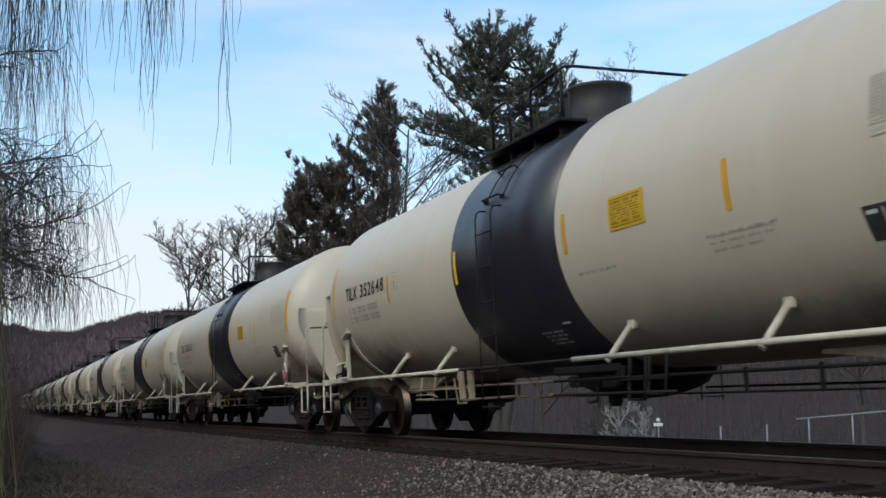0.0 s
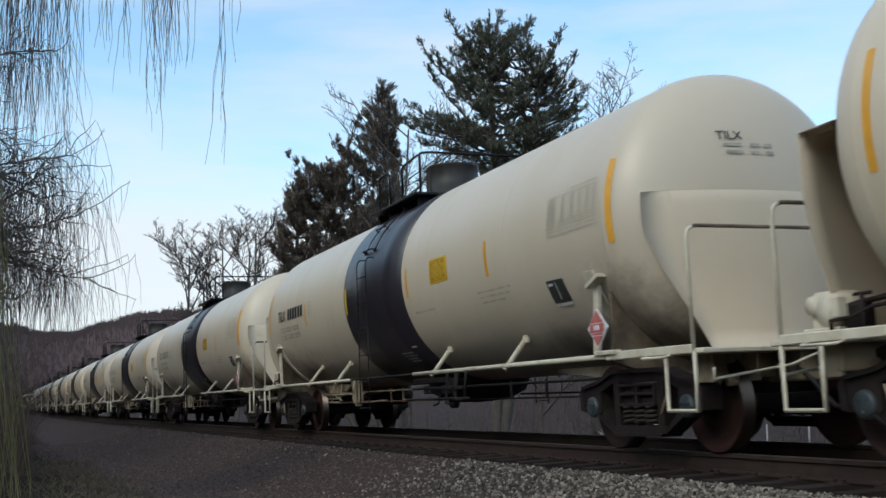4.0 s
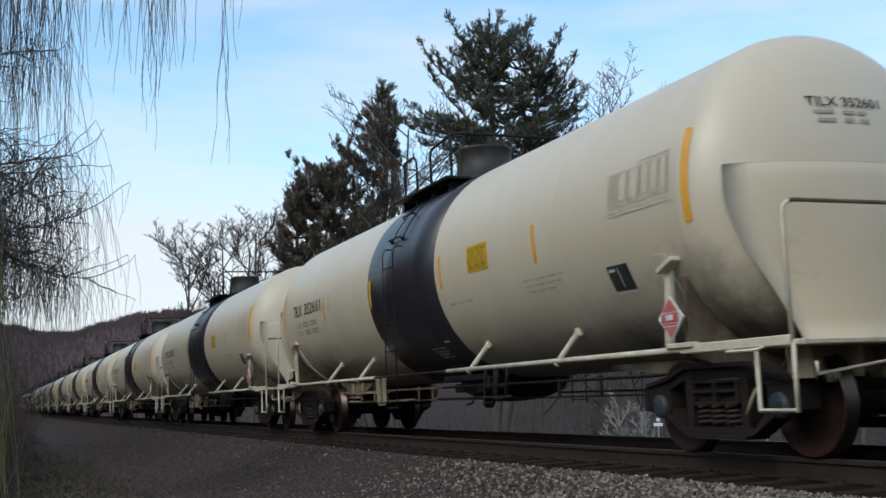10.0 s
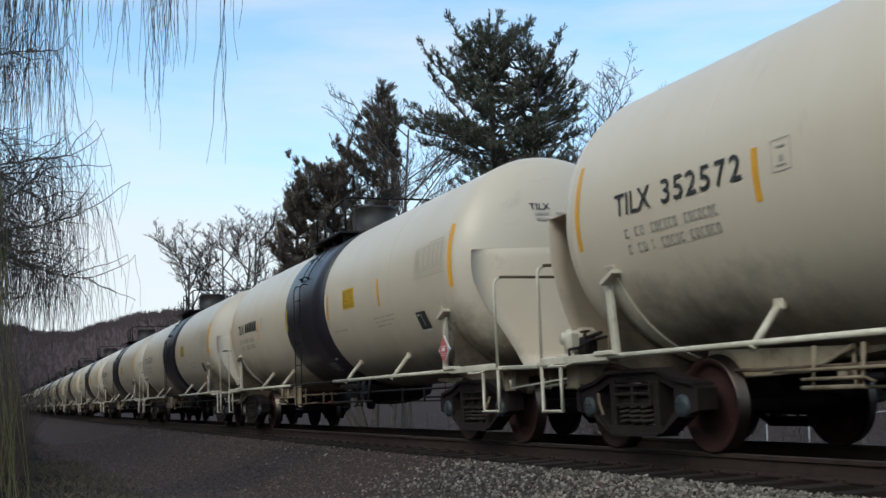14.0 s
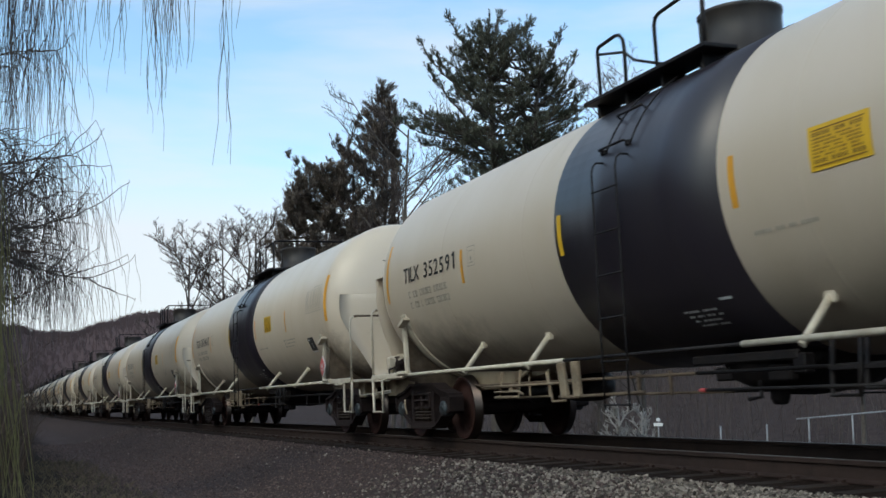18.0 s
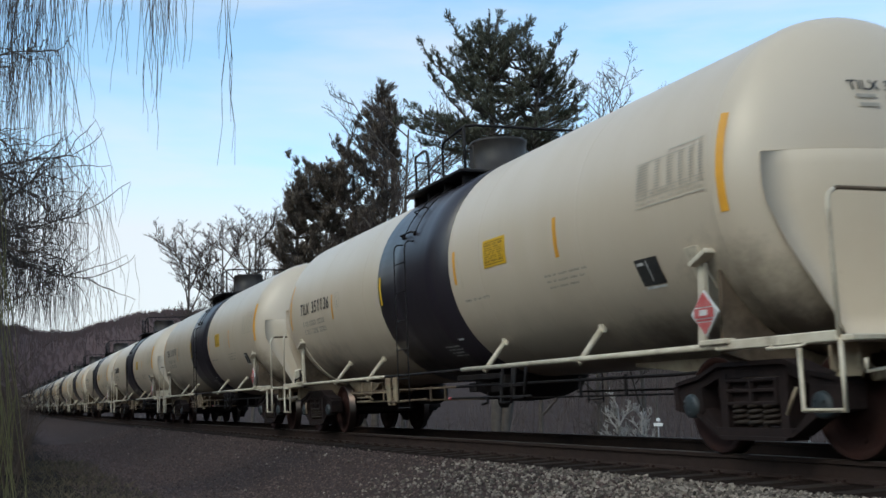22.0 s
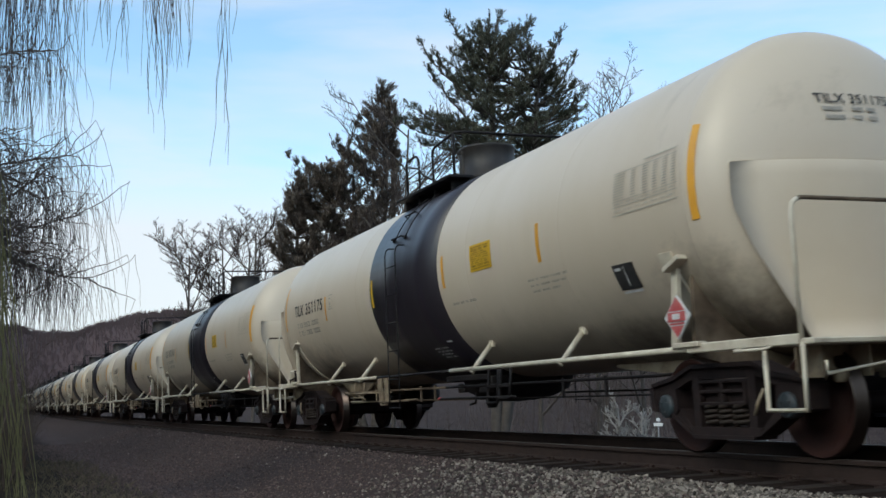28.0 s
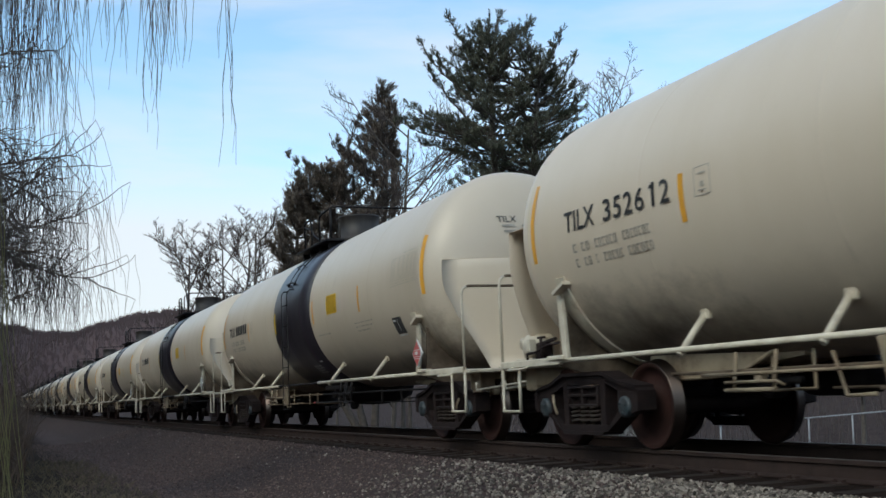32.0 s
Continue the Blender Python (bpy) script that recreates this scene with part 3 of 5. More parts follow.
def make_tank_car(fine=True):
    """A tank car; the far ones, which stay small, have their rungs joined to the ladder."""
    car = tagged(new("tank_car"), "cream railway tank car with a black middle band", "tank car", "cars of the train")
    part("tank", tank_shell(), WHITE, car, "cream painted steel tank with streaked grime")
    band = Shape().lathe([(-1.63, R - 0.01), (-1.63, R + 0.006), (-0.6, R + 0.006), (0.4, R + 0.006), (1.31, R + 0.006), (1.31, R - 0.01)], 72, "X", (0, 0, ZC))
    part("band", band, BLACK, car, "glossy black painted band")

    # head shields over the lower half of both ends
    for e in (-1, 1):
        sh = Shape()
        if e < 0:
            rows = [(2.560, 1.43, 0.0), (2.545, 1.44, 8.0), (2.40, 1.44, 8.0), (2.22, 1.44, 8.0), (2.05, 1.43, 8.01), (1.78, 1.36, 8.03), (1.56, 1.28, 8.06), (1.31, 1.17, 8.1), (0.98, 1.02, 8.15)]
        else:
            rows = [(2.55, 1.31, 0.0), (2.54, 1.32, 0.006), (2.42, 1.33, 0.010), (2.27, 1.33, 0.016), (2.13, 1.31, 0.022), (1.77, 1.145, 7.66), (1.43, 0.935, 7.71), (1.18, 0.79, 7.74), (0.98, 0.69, 7.76)]
        grid = []
        for z, w, edge in rows:
            line = []
            for k in range(-6, 7):
                y = w * k / 6
                rr = min(math.hypot(y, z - ZC) / R, 0.985)
                if e < 0:
                    x = 8.31 - (8.31 - edge) * (k / 6) ** 2 if edge else REAR + REAR_DEEP * math.sqrt(1 - rr * rr) + 0.008
                else:
                    x = 7.966 - (7.966 - edge) * (k / 6) ** 2 if edge > 1 else FRONT + FRONT_DEEP * math.sqrt(1 - rr * rr) + 0.006 + edge
                line.append(Vector((e * x, y, z)))
            grid.append(line)
        n = 13
        for off in (0.0, 0.016):
            vs = [p + Vector((e * off, 0, 0)) for line in grid for p in line]
            fs = [(i * n + j, i * n + j + 1, (i + 1) * n + j + 1, (i + 1) * n + j) for i in range(len(rows) - 1) for j in range(n - 1)]
            sh.add(vs, fs if (e > 0) == (off == 0) else [f[::-1] for f in fs], True)
        ring = [i for i in range(n)] + [i * n + n - 1 for i in range(1, len(rows))] + [(len(rows) - 1) * n + j for j in range(n - 2, -1, -1)] + [i * n for i in range(len(rows) - 2, 0, -1)]
        tot = n * len(rows)
        for a, b in zip(ring, ring[1:] + ring[:1]):
            sh.f.append((a, b, b + tot, a + tot))
            sh.s.append(False)
        part("head_shield", sh, SHIELD, car, "cream plate shielding the tank end")

    # side bars, struts, bolsters and posts
    for s in (-1, 1):
        for x0, x1, mat, r in ((-8.45, -1.85, TRIM, 0.027), (-1.85, 1.30, FITTING, 0.018), (1.30, 8.45, TRIM, 0.030)):
            part("side_bar", Shape().tube([(x0, s * SILL_Y, SILL_Z), (x1, s * SILL_Y, SILL_Z)], r, 10), mat, car)
        for x in (-4.62, -2.73, 2.06, 4.52):
            a = -0.78
            p = on_tank(x, a, 0.01)
            q = Vector((x - 0.02, -SILL_Y - 0.01, SILL_Z - 0.05))
            st = Shape().tube([(q.x, -s * q.y, q.z), (p.x, -s * p.y, p.z)], 0.036, 8)
            st.box((p.x, -s * p.y, p.z), (0.13, 0.05, 0.11), None, 0.01)
            part("strut", st, TRIM, car)
        for e in (-1, 1):
            x = e * 6.75
            hi = on_tank(x, -0.36, 0.05)
            post = Shape().box((x + e * 0.06, s * (SILL_Y + 0.015), SILL_Z + 0.37), (0.10, 0.05, 0.74), Matrix.Rotation(e * 0.10, 4, "Y"))
            post.box((x + e * 0.06 + 0.10, s * 1.455, SILL_Z + 0.775), (0.27, 0.13, 0.045), Matrix.Rotation(-0.38, 4, "Y"))
            post.box((x + e * 0.22, s * (SILL_Y + 0.01), SILL_Z + 0.035), (0.40, 0.10, 0.05), None, 0.010)
            post.box((e * 7.70, s * SILL_Y, SILL_Z), (1.50, 0.062, 0.085), None, 0.010)
            part("bolster_post", post, TRIM, car)
            sad = Shape()
            vs = []
            for k in range(14):
                a = -0.34 - k * 0.085
                w = 0.10
                for off in (0.022, -0.012):
                    for sx in (-1, 1):
                        p = on_tank(x + sx * w, a, off)
                        vs.append((p.x, -s * p.y, p.z))
            fs = []
            for k in range(13):
                b, c = k * 4, k * 4 + 4
                fs += [(b, b + 1, c + 1, c), (b + 2, c + 2, c + 3, b + 3), (b, c, c + 2, b + 2), (b + 1, b + 3, c + 3, c + 1)]
            sad.add(vs, fs + [(0, 2, 3, 1), (52, 53, 55, 54)])
            part("saddle", sad, TRIM, car)
    for e in (-1, 1):
        x = e * 6.99
        web = Shape()
        arc = [(R * math.cos(a) * 1.0, ZC + (R + 0.01) * math.sin(a)) for a in [radians(-157 + i * 6.05) for i in range(23)]]
        arc = [(y, z) for y, z in arc if abs(y) <= SILL_Y - 0.02]
        outline = [(-SILL_Y + 0.02, SILL_Z - 0.06), (-0.6, 0.70), (0.6, 0.70), (SILL_Y - 0.02, SILL_Z - 0.06), (SILL_Y - 0.03, SILL_Z + 0.05)] + arc[::-1] + [(-SILL_Y + 0.03, SILL_Z + 0.05)]
        place = Matrix.Translation((x, 0, 0)) @ Matrix.Rotation(radians(90), 4, "Z") @ Matrix.Rotation(radians(90), 4, "X")
        web.plate(outline, 0.05, place)
        web.box((x, 0, 0.76), (0.5, 1.9, 0.05))
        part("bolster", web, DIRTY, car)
        stub = Shape().box((e * 7.25, 0, 0.84), (2.5, 0.36, 0.28), None, 0.02)
        side = Matrix.Rotation(radians(90), 4, "X")
        stub.plate([(e * 6.05, 0.70), (e * 6.05, 0.99), (e * 4.1, 0.93), (e * 4.1, 0.88)][::e], 0.9, side).box((e * 8.25, 0, 0.82), (0.5, 0.5, 0.34), None, 0.02)
        part("stub_sill", stub, DULL_CREAM, car)
        cp = Shape().box((e * 8.72, 0, 0.80), (0.62, 0.15, 0.17), None, 0.03)
        cp.box((e * 9.00, 0.05 * e, 0.80), (0.16, 0.30, 0.27), None, 0.05)
        cp.box((e * 9.02, -0.13 * e, 0.80), (0.20, 0.10, 0.26), None, 0.04)
        part("coupler", cp, TRUCK, car, "rust-brown automatic coupler")
        hose = [(e * 8.55, -0.35, 0.78), (e * 8.75, -0.36, 0.66), (e * 8.95, -0.30, 0.42), (e * 9.05, -0.18, 0.38)]
        part("brake_hose", Shape().tube(hose, 0.024, 8), FITTING, car)
        lever = [(e * 8.60, -1.30, 0.80), (e * 8.60, -1.30, 0.70), (e * 8.66, -0.5, 0.80), (e * 8.80, -0.1, 0.96)]
        part("uncoupling_lever", Shape().tube(lever, 0.014, 6), TRIM, car)
        deck = Shape().box((e * 8.28, 0, SILL_Z - 0.02), (0.62, 2 * SILL_Y, 0.05), None, 0.01)
        part("end_platform", deck, TRIM, car)
        xe = e * 8.30
        xr = e * (HALF + 1.0)
        rail = part("end_handrail", Shape().tube([(xr, -SILL_Y + 0.06, 2.075), (xr, -SILL_Y + 0.11, 2.09), (xr, SILL_Y - 0.11, 2.09), (xr, SILL_Y - 0.06, 2.075)], 0.018, 8), DIRTY, car, "dark crossbar on two cream posts")
        for s in (-1, 1):
            part("rail_post", Shape().tube([(xr, s * SILL_Y, SILL_Z), (xr, s * SILL_Y, 1.98), (xr, s * (SILL_Y - 0.02), 2.045), (xr, s * (SILL_Y - 0.07), 2.08)], 0.019, 8), TRIM, rail)
        for s in (-1, 1):
            step = Shape()
            x0, x1 = e * 8.00, e * 8.46
            step.tube([(x0, s * SILL_Y, SILL_Z - 0.03), (x0, s * SILL_Y, 0.42), (x1, s * SILL_Y, 0.42), (x1, s * SILL_Y, SILL_Z - 0.03)], 0.021, 6)
            step.box(((x0 + x1) / 2, s * SILL_Y, 0.43), (0.44, 0.07, 0.02), None, 0.004)
            part("corner_step", step, TRIM, car)
            grab = Shape().tube([(e * 7.72, s * SILL_Y, SILL_Z - 0.03), (e * 7.72, s * (SILL_Y + 0.09), SILL_Z - 0.06), (e * 8.12, s * (SILL_Y + 0.09), SILL_Z - 0.06), (e * 8.12, s * SILL_Y, SILL_Z - 0.03)], 0.014, 6)
            part("grab_iron", grab, TRIM, car)

    # running gear
    for e in (-1, 1):
        bogie_frame(car, e * 7.0, fine)
        for q in (-1, 1):
            wheelset(car, e * 7.0 + q * 0.89)

    # brake gear and pipes below the tank
    gear = Shape()
    for x in (-4.42, -3.86):
        gear.tube([(x, -0.95, 0.93), (x, -1.0, 0.58), (x, -0.55, 0.58), (x, -0.55, 0.93)], 0.019, 6)
    gear.tube([(-4.9, -1.0, 0.735), (-2.3, -1.0, 0.735)], 0.016, 6).tube([(-4.52, -1.02, 0.59), (-3.80, -1.02, 0.59)], 0.020, 6)
    gear.tube([(-4.52, -1.02, 0.66), (-3.80, -1.02, 0.66), (-3.74, -0.98, 0.62)], 0.015, 6).tube([(-3.2, -0.92, 0.88), (-3.07, -0.92, 0.52), (-2.75, -0.92, 0.53)], 0.018, 6)
    gear.box((-4.08, -0.96, 0.70), (0.10, 0.08, 0.10), None, 0.012)
    part("brake_bracket", gear, DULL_CREAM, car)
    for s in (-1, 1):
        for e in (-1,):
            gus = Shape().plate([(e * 6.35, 0.70), (e * 6.35, 0.985), (e * 4.35, 0.925), (e * 4.9, 0.735)][::e], 0.03, Matrix.Translation((0, s * 0.60, 0)) @ Matrix.Rotation(radians(90), 4, "X"))
            gus.tube([(e * 6.35, s * 0.60, 0.70), (e * 4.9, s * 0.60, 0.735), (e * 4.35, s * 0.60, 0.925)], 0.022, 6)
            part("sill_gusset", gus, DULL_CREAM, car)
    for e in (-1, 1):
        sill = Shape().box((e * 8.10, 0, 0.83), (0.07, 2.30, 0.24), None, 0.012)
        for y in (-1.12, -0.62, 0.62, 1.12):
            sill.box((e * 8.22, y, 0.80), (0.26, 0.035, 0.26), None, 0.006)
        part("end_sill", sill, DULL_CREAM, car, "dull cream cross sill under the platform")
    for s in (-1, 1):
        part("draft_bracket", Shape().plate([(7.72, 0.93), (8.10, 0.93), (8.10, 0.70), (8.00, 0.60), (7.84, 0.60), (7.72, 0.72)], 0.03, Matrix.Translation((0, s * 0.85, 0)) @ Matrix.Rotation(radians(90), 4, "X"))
             .lathe([(-0.05, 0.0), (-0.05, 0.055), (0.05, 0.055), (0.05, 0.0)], 12, "Y", (8.24, s * 0.85, 0.68)), DULL_CREAM, car, "dull cream bracket under the front platform")
    cyl = Shape().lathe([(-4.9, 0.0), (-4.9, 0.13), (-4.2, 0.13), (-4.15, 0.17), (-4.05, 0.17), (-4.0, 0.05), (-3.7, 0.04), (-3.7, 0.0)], 18, "X", (-0.7, -0.25, 0.66))
    part("brake_cylinder", cyl, FITTING, car)
    res = Shape().lathe([(-3.6, 0.0), (-3.58, 0.1), (-3.5, 0.19), (-3.4, 0.21), (-2.7, 0.21), (-2.6, 0.19), (-2.52, 0.1), (-2.5, 0.0)], 20, "X", (-1.6, 0.45, 0.70))
    part("air_reservoir", res, FITTING, car)
    for x, lean in ((-2.30, -0.22), (-1.98, -0.10)):
        part("hanger_plate", Shape().box((x, -1.18, 0.77), (0.15, 0.05, 0.40), Matrix.Rotation(lean, 4, "Y"), 0.010), DULL_CREAM, car)
    part("hanger_base", Shape().tube([(-2.45, -1.16, 0.575), (-2.1, -1.18, 0.575), (-0.6, -1.18, 0.60)], 0.018, 6).box((-2.10, -1.18, 0.57), (0.34, 0.08, 0.03), None, 0.008), DIRTY, car)
    part("brake_pipe", Shape().tube([(-6.2, -0.62, 0.78), (-5.2, -0.9, 0.76), (-0.1, -0.9, 0.76)], 0.017, 8), DIRTY, car)
    part("brake_pipe", Shape().tube([(-0.1, -0.9, 0.76), (5.6, -0.9, 0.76), (6.3, -0.5, 0.80)], 0.018, 8), FITTING, car)
    for x, mat in ((-1.15, TRIM), (-0.55, TRIM), (3.6, FITTING), (4.6, FITTING)):
        part("pipe_hanger", Shape().box((x, -0.9, 0.68), (0.04, 0.03, 0.24), None, 0.006), DIRTY if mat is TRIM else mat, car)
    part("brake_rod", Shape().tube([(-3.7, -0.5, 0.58), (-0.2, -0.4, 0.57)], 0.014, 6), DIRTY, car)
    part("brake_rod", Shape().tube([(-0.2, -0.4, 0.57), (5.9, -0.3, 0.56)], 0.012, 6), FITTING, car)
    part("pull_rod", Shape().tube([(1.0, 0.5, 0.62), (6.2, 0.3, 0.60)], 0.014, 6), FITTING, car)
    skid = Shape()
    prof = [(-0.95, 0.30, 0.00), (-0.75, 0.46, -0.10), (-0.35, 0.56, -0.24), (0.0, 0.58, -0.28), (0.4, 0.56, -0.24), (0.85, 0.46, -0.10), (1.05, 0.30, 0.00)]
    vs = []
    for dx, w, dz in prof:
        for k in range(9):
            a = math.pi * k / 8
            vs.append((0.48 + dx * 0.76, -1.35 * w * math.cos(a), 0.93 + 1.38 * dz * math.sin(a) ** 0.45 - 0.03))
    skid.add(vs, [(i * 9 + k, i * 9 + k + 1, (i + 1) * 9 + k + 1, (i + 1) * 9 + k) for i in range(6) for k in range(8)], True)
    skid_part = part("outlet_skid", skid, FITTING, car, "black skid round the bottom outlet")
    if fine:
        for name, c, size in (("skid_rail", (0.48, -0.78, 0.88), (1.55, 0.06, 0.09)), ("rod_box", (0.10, -0.70, 0.74), (0.22, 0.10, 0.13)),
                              ("rod_box", (0.92, -0.70, 0.73), (0.30, 0.10, 0.15)), ("rod_box", (1.25, -0.74, 0.80), (0.16, 0.12, 0.18))):
            part(name, Shape().box(c, size, None, 0.015), FITTING, skid_part)
        part("outlet_hook", Shape().tube([(0.62, -0.72, 0.66), (0.70, -0.78, 0.52), (0.52, -0.78, 0.50)], 0.020, 6), FITTING, skid_part)
    valve = Shape().lathe([(0.44, 0.0), (0.44, 0.06), (0.50, 0.09), (0.66, 0.09), (0.70, 0.14), (0.9, 0.14)], 14, "Z", (0.55, -0.45, 0.0))
    part("outlet_valve", valve, FITTING, car)
    for x, z in ((2.15, 0.53), (2.52, 0.58)):
        st = Shape().tube([(x, -1.20, 0.96), (x, -1.24, z), (x + 0.30, -1.24, z), (x + 0.30, -1.20, 0.96)], 0.022, 6)
        st.box((x + 0.15, -1.24, 0.74), (0.30, 0.05, 0.04), None, 0.005)
        part("operating_step", st, FITTING, car)
    part("valve_lever", Shape().tube([(0.43, -1.24, 0.60), (0.52, -1.24, 0.60)], 0.019, 6), RED, car, "red outlet valve lever")
    part("step_rod", Shape().tube([(0.51, -1.24, 0.60), (3.0, -1.24, 0.60)], 0.016, 6), FITTING, car)

    # ladders, walkway, manway and guard rails on the band
    for s in (-1, 1):
        y = s * (R + 0.06)
        hook = [(y, 0.44), (y, 1.2), (y, 2.0), (y, 2.80), (y - s * 0.02, 2.88), (y - s * 0.06, 2.92), (y - s * 0.16, 2.92)]
        first = part("ladder", Shape().tube([(-0.67, p, z) for p, z in hook], 0.011, 6), FITTING, car, "black steel side ladder")
        part("stile", Shape().tube([(-0.21, p, z) for p, z in hook], 0.011, 6), FITTING, first)
        upper = []
        for g in (-0.60, -0.14):
            up = [on_tank(g, 0.40 + 0.075 * k, 0.045) for k in range(9)]
            upper.append(Shape().tube([(p.x, s * -p.y, p.z) for p in up], 0.010, 6))
        rungs = [Shape().tube([(-0.70, y, 0.49 + i * 0.424), (-0.18, y, 0.49 + i * 0.424)], 0.0095, 6) for i in range(6)]
        for a in (0.44, 0.72):
            p, q = on_tank(0, a, 0.07), on_tank(0, a, -0.01)
            rungs.append(Shape().tube([(-0.74, s * -q.y, q.z), (-0.74, s * -p.y, p.z), (-0.26, s * -p.y, p.z), (-0.26, s * -q.y, q.z)], 0.013, 6))
        for e in (-0.74, -0.26):
            p = on_tank(e, 0.44, 0.012)
            rungs[-2].box((e, s * -p.y, p.z), (0.06, 0.05, 0.06), None, 0.01)
        if fine:
            for g in rungs:
                part("rung", g, FITTING, first)
            for g in upper:
                part("stile", g, FITTING, first)
        else:
            one = Shape()
            for g in rungs + upper:
                one.add(g.v, g.f, True)
            tagged(part("rung_set", one, FITTING, first), kind="stuff")
    top = ZC + R
    zt = top - 0.02
    for y in (-0.72, 0.72):
        deck = Shape().box((-0.75, y, zt - 0.02), (2.35, 0.40, 0.045), None, 0.008)
        for x in (-1.8, -1.2, -0.5, 0.2):
            deck.box((x, y * 0.9, zt - 0.16), (0.05, 0.30, 0.26), None, 0.008)
        part("walkway", deck, FITTING, car, "black steel walkway on the tank top")
    mw = Shape().lathe([(-0.14, 0.42), (0.0, 0.42), (0.03, 0.455), (0.06, 0.455), (0.06, 0.418), (0.49, 0.424), (0.505, 0.436), (0.54, 0.436), (0.545, 0.40), (0.55, 0.0)], 32, "Z", (-0.18, 0, top))
    dome = part("manway_housing", mw, HOUSING, car, "black cylindrical valve housing on the tank top")
    part("hinge", Shape().box((-0.34, -0.24, top + 0.565), (0.18, 0.14, 0.07), None, 0.02).box((-0.36, -0.34, top + 0.51), (0.10, 0.10, 0.10), None, 0.02), FITTING, dome)
    part("latch", Shape().box((-0.24, -0.425, top + 0.28), (0.14, 0.03, 0.40), None, 0.01).box((-0.24, -0.45, top + 0.47), (0.08, 0.05, 0.06), None, 0.01), HOUSING, dome)
    y = -0.74
    part("guard_loop", Shape().tube([(-1.82, y, zt - 0.14), (-1.845, y, zt + 0.60), (-1.82, y, zt + 0.65), (-1.45, y, zt + 0.67), (-1.36, y, zt + 0.65), (-1.29, y, zt + 0.58), (-1.27, y, zt + 0.48), (-1.27, y, zt)], 0.021, 8)
         .tube([(-1.84, y, zt + 0.57), (-1.28, y, zt + 0.43), (-1.08, y, zt + 0.28), (-0.66, y, zt + 0.12), (-0.26, y, zt - 0.01)], 0.016, 8), FITTING, car)
    frame_rail = Shape().tube([(-0.65, y, zt), (-0.66, y, zt + 0.52), (-0.63, y, zt + 0.60), (-0.56, y, zt + 0.63), (0.14, y, zt + 0.67), (0.24, y + 0.02, zt + 0.685), (0.28, y + 0.14, zt + 0.69), (0.28, 1.14, zt + 0.69), (0.28, 1.22, zt + 0.64), (0.28, 1.25, ZC + 0.92)], 0.021, 8)
    frame_rail.tube([(0.20, y, zt), (0.20, y, zt + 0.68)], 0.024, 8)
    part("guard_frame", frame_rail, FITTING, car)

    # stripes, placards and stencils on the side that the camera sees
    A0, A1 = -0.197, 0.088
    for x in (-4.248, 1.504, 4.36):
        part("stripe", skin_patch(x - 0.04, x + 0.04, A0, A1, 0.005), ORANGE, car, "orange reflective stripe")
    part("stripe", skin_patch(-1.565, -1.475, A0, A1, 0.010), YELLOW, car, "yellow reflective stripe")
    part("stripe", skin_patch(-7.22, -7.14, -0.205, 0.385, 0.005, 1, 10), ORANGE, car)
    part("stripe", skin_patch(7.30, 7.38, -0.197, 0.372, 0.006, 3, 10), ORANGE, car)
    pl = part("warning_placard", skin_patch(2.457, 3.10, -0.130, 0.090, 0.006, 2, 6), YELLOW, car, "yellow rectangular warning placard")
    rows = [(2.50, 3.05, 0.066, 0.010), (2.50, 3.05, -0.108, 0.010)]
    for i, (a, h) in enumerate(((0.045, 0.030), (0.022, 0.014), (0.005, 0.014), (-0.012, 0.014), (-0.029, 0.014), (-0.046, 0.014), (-0.063, 0.014), (-0.086, 0.030))):
        rows += [(p, q, a, h) for p, q in word_lengths(40 + i, 2.51, 3.04)]
    tagged(part("print", skin_bars(rows, 0.010), INK_AMBER, pl), kind="stuff")
    pn = part("dark_placard", skin_patch(5.785, 6.175, -0.524, -0.346, 0.006, 1, 4), INK, car, "black stencilled panel with two fields")
    tagged(part("print", skin_bars([(5.82, 5.93, -0.378, 0.03), (5.975, 5.99, -0.43, 0.21), (5.81, 6.16, -0.540, 0.026)], 0.010), INK_WHITE, pn), kind="stuff")
    rows = [(a, b, -0.31 - i * 0.045, 0.026) for i in range(3) for a, b in word_lengths(7 + i, 3.95 + 0.02 * i, 4.95 - 0.12 * i)]
    tagged(part("stencil", skin_bars(rows), INK_GREY, car), kind="stuff")
    tagged(part("stencil", skin_bars([(a, b, -0.353, 0.034) for a, b in word_lengths(11, 1.64, 2.42)]), INK_GREY, car), kind="stuff")
    # the long table of figures: faint upright columns over three ruled lines
    rows = [(6.02, 7.15, -0.042, 0.013), (6.02, 7.15, 0.010, 0.009), (6.02, 7.15, 0.046, 0.009), (6.02, 7.12, 0.232, 0.010), (6.55, 7.12, 0.265, 0.016)]
    for i in range(2):
        rows += [(p, q, -0.016 + i * 0.044, 0.018) for p, q in word_lengths(60 + i, 6.05, 7.12)]
    tagged(part("stencil_table", skin_bars(rows), INK_FAINT, car), kind="stuff")
    rows = []
    for i in range(10):
        a = 0.216 - i * 0.017
        rows += [(6.04, 6.24, a, 0.012), (6.36, 6.44, a, 0.012), (6.56, 6.66, a, 0.012), (6.74, 6.82, a, 0.012), (6.90, 6.98, a, 0.012), (7.05, 7.12, a, 0.012)]
    tagged(part("faded_figures_panel", skin_bars(rows), INK_FAINT, car), kind="stuff")
    rows = []
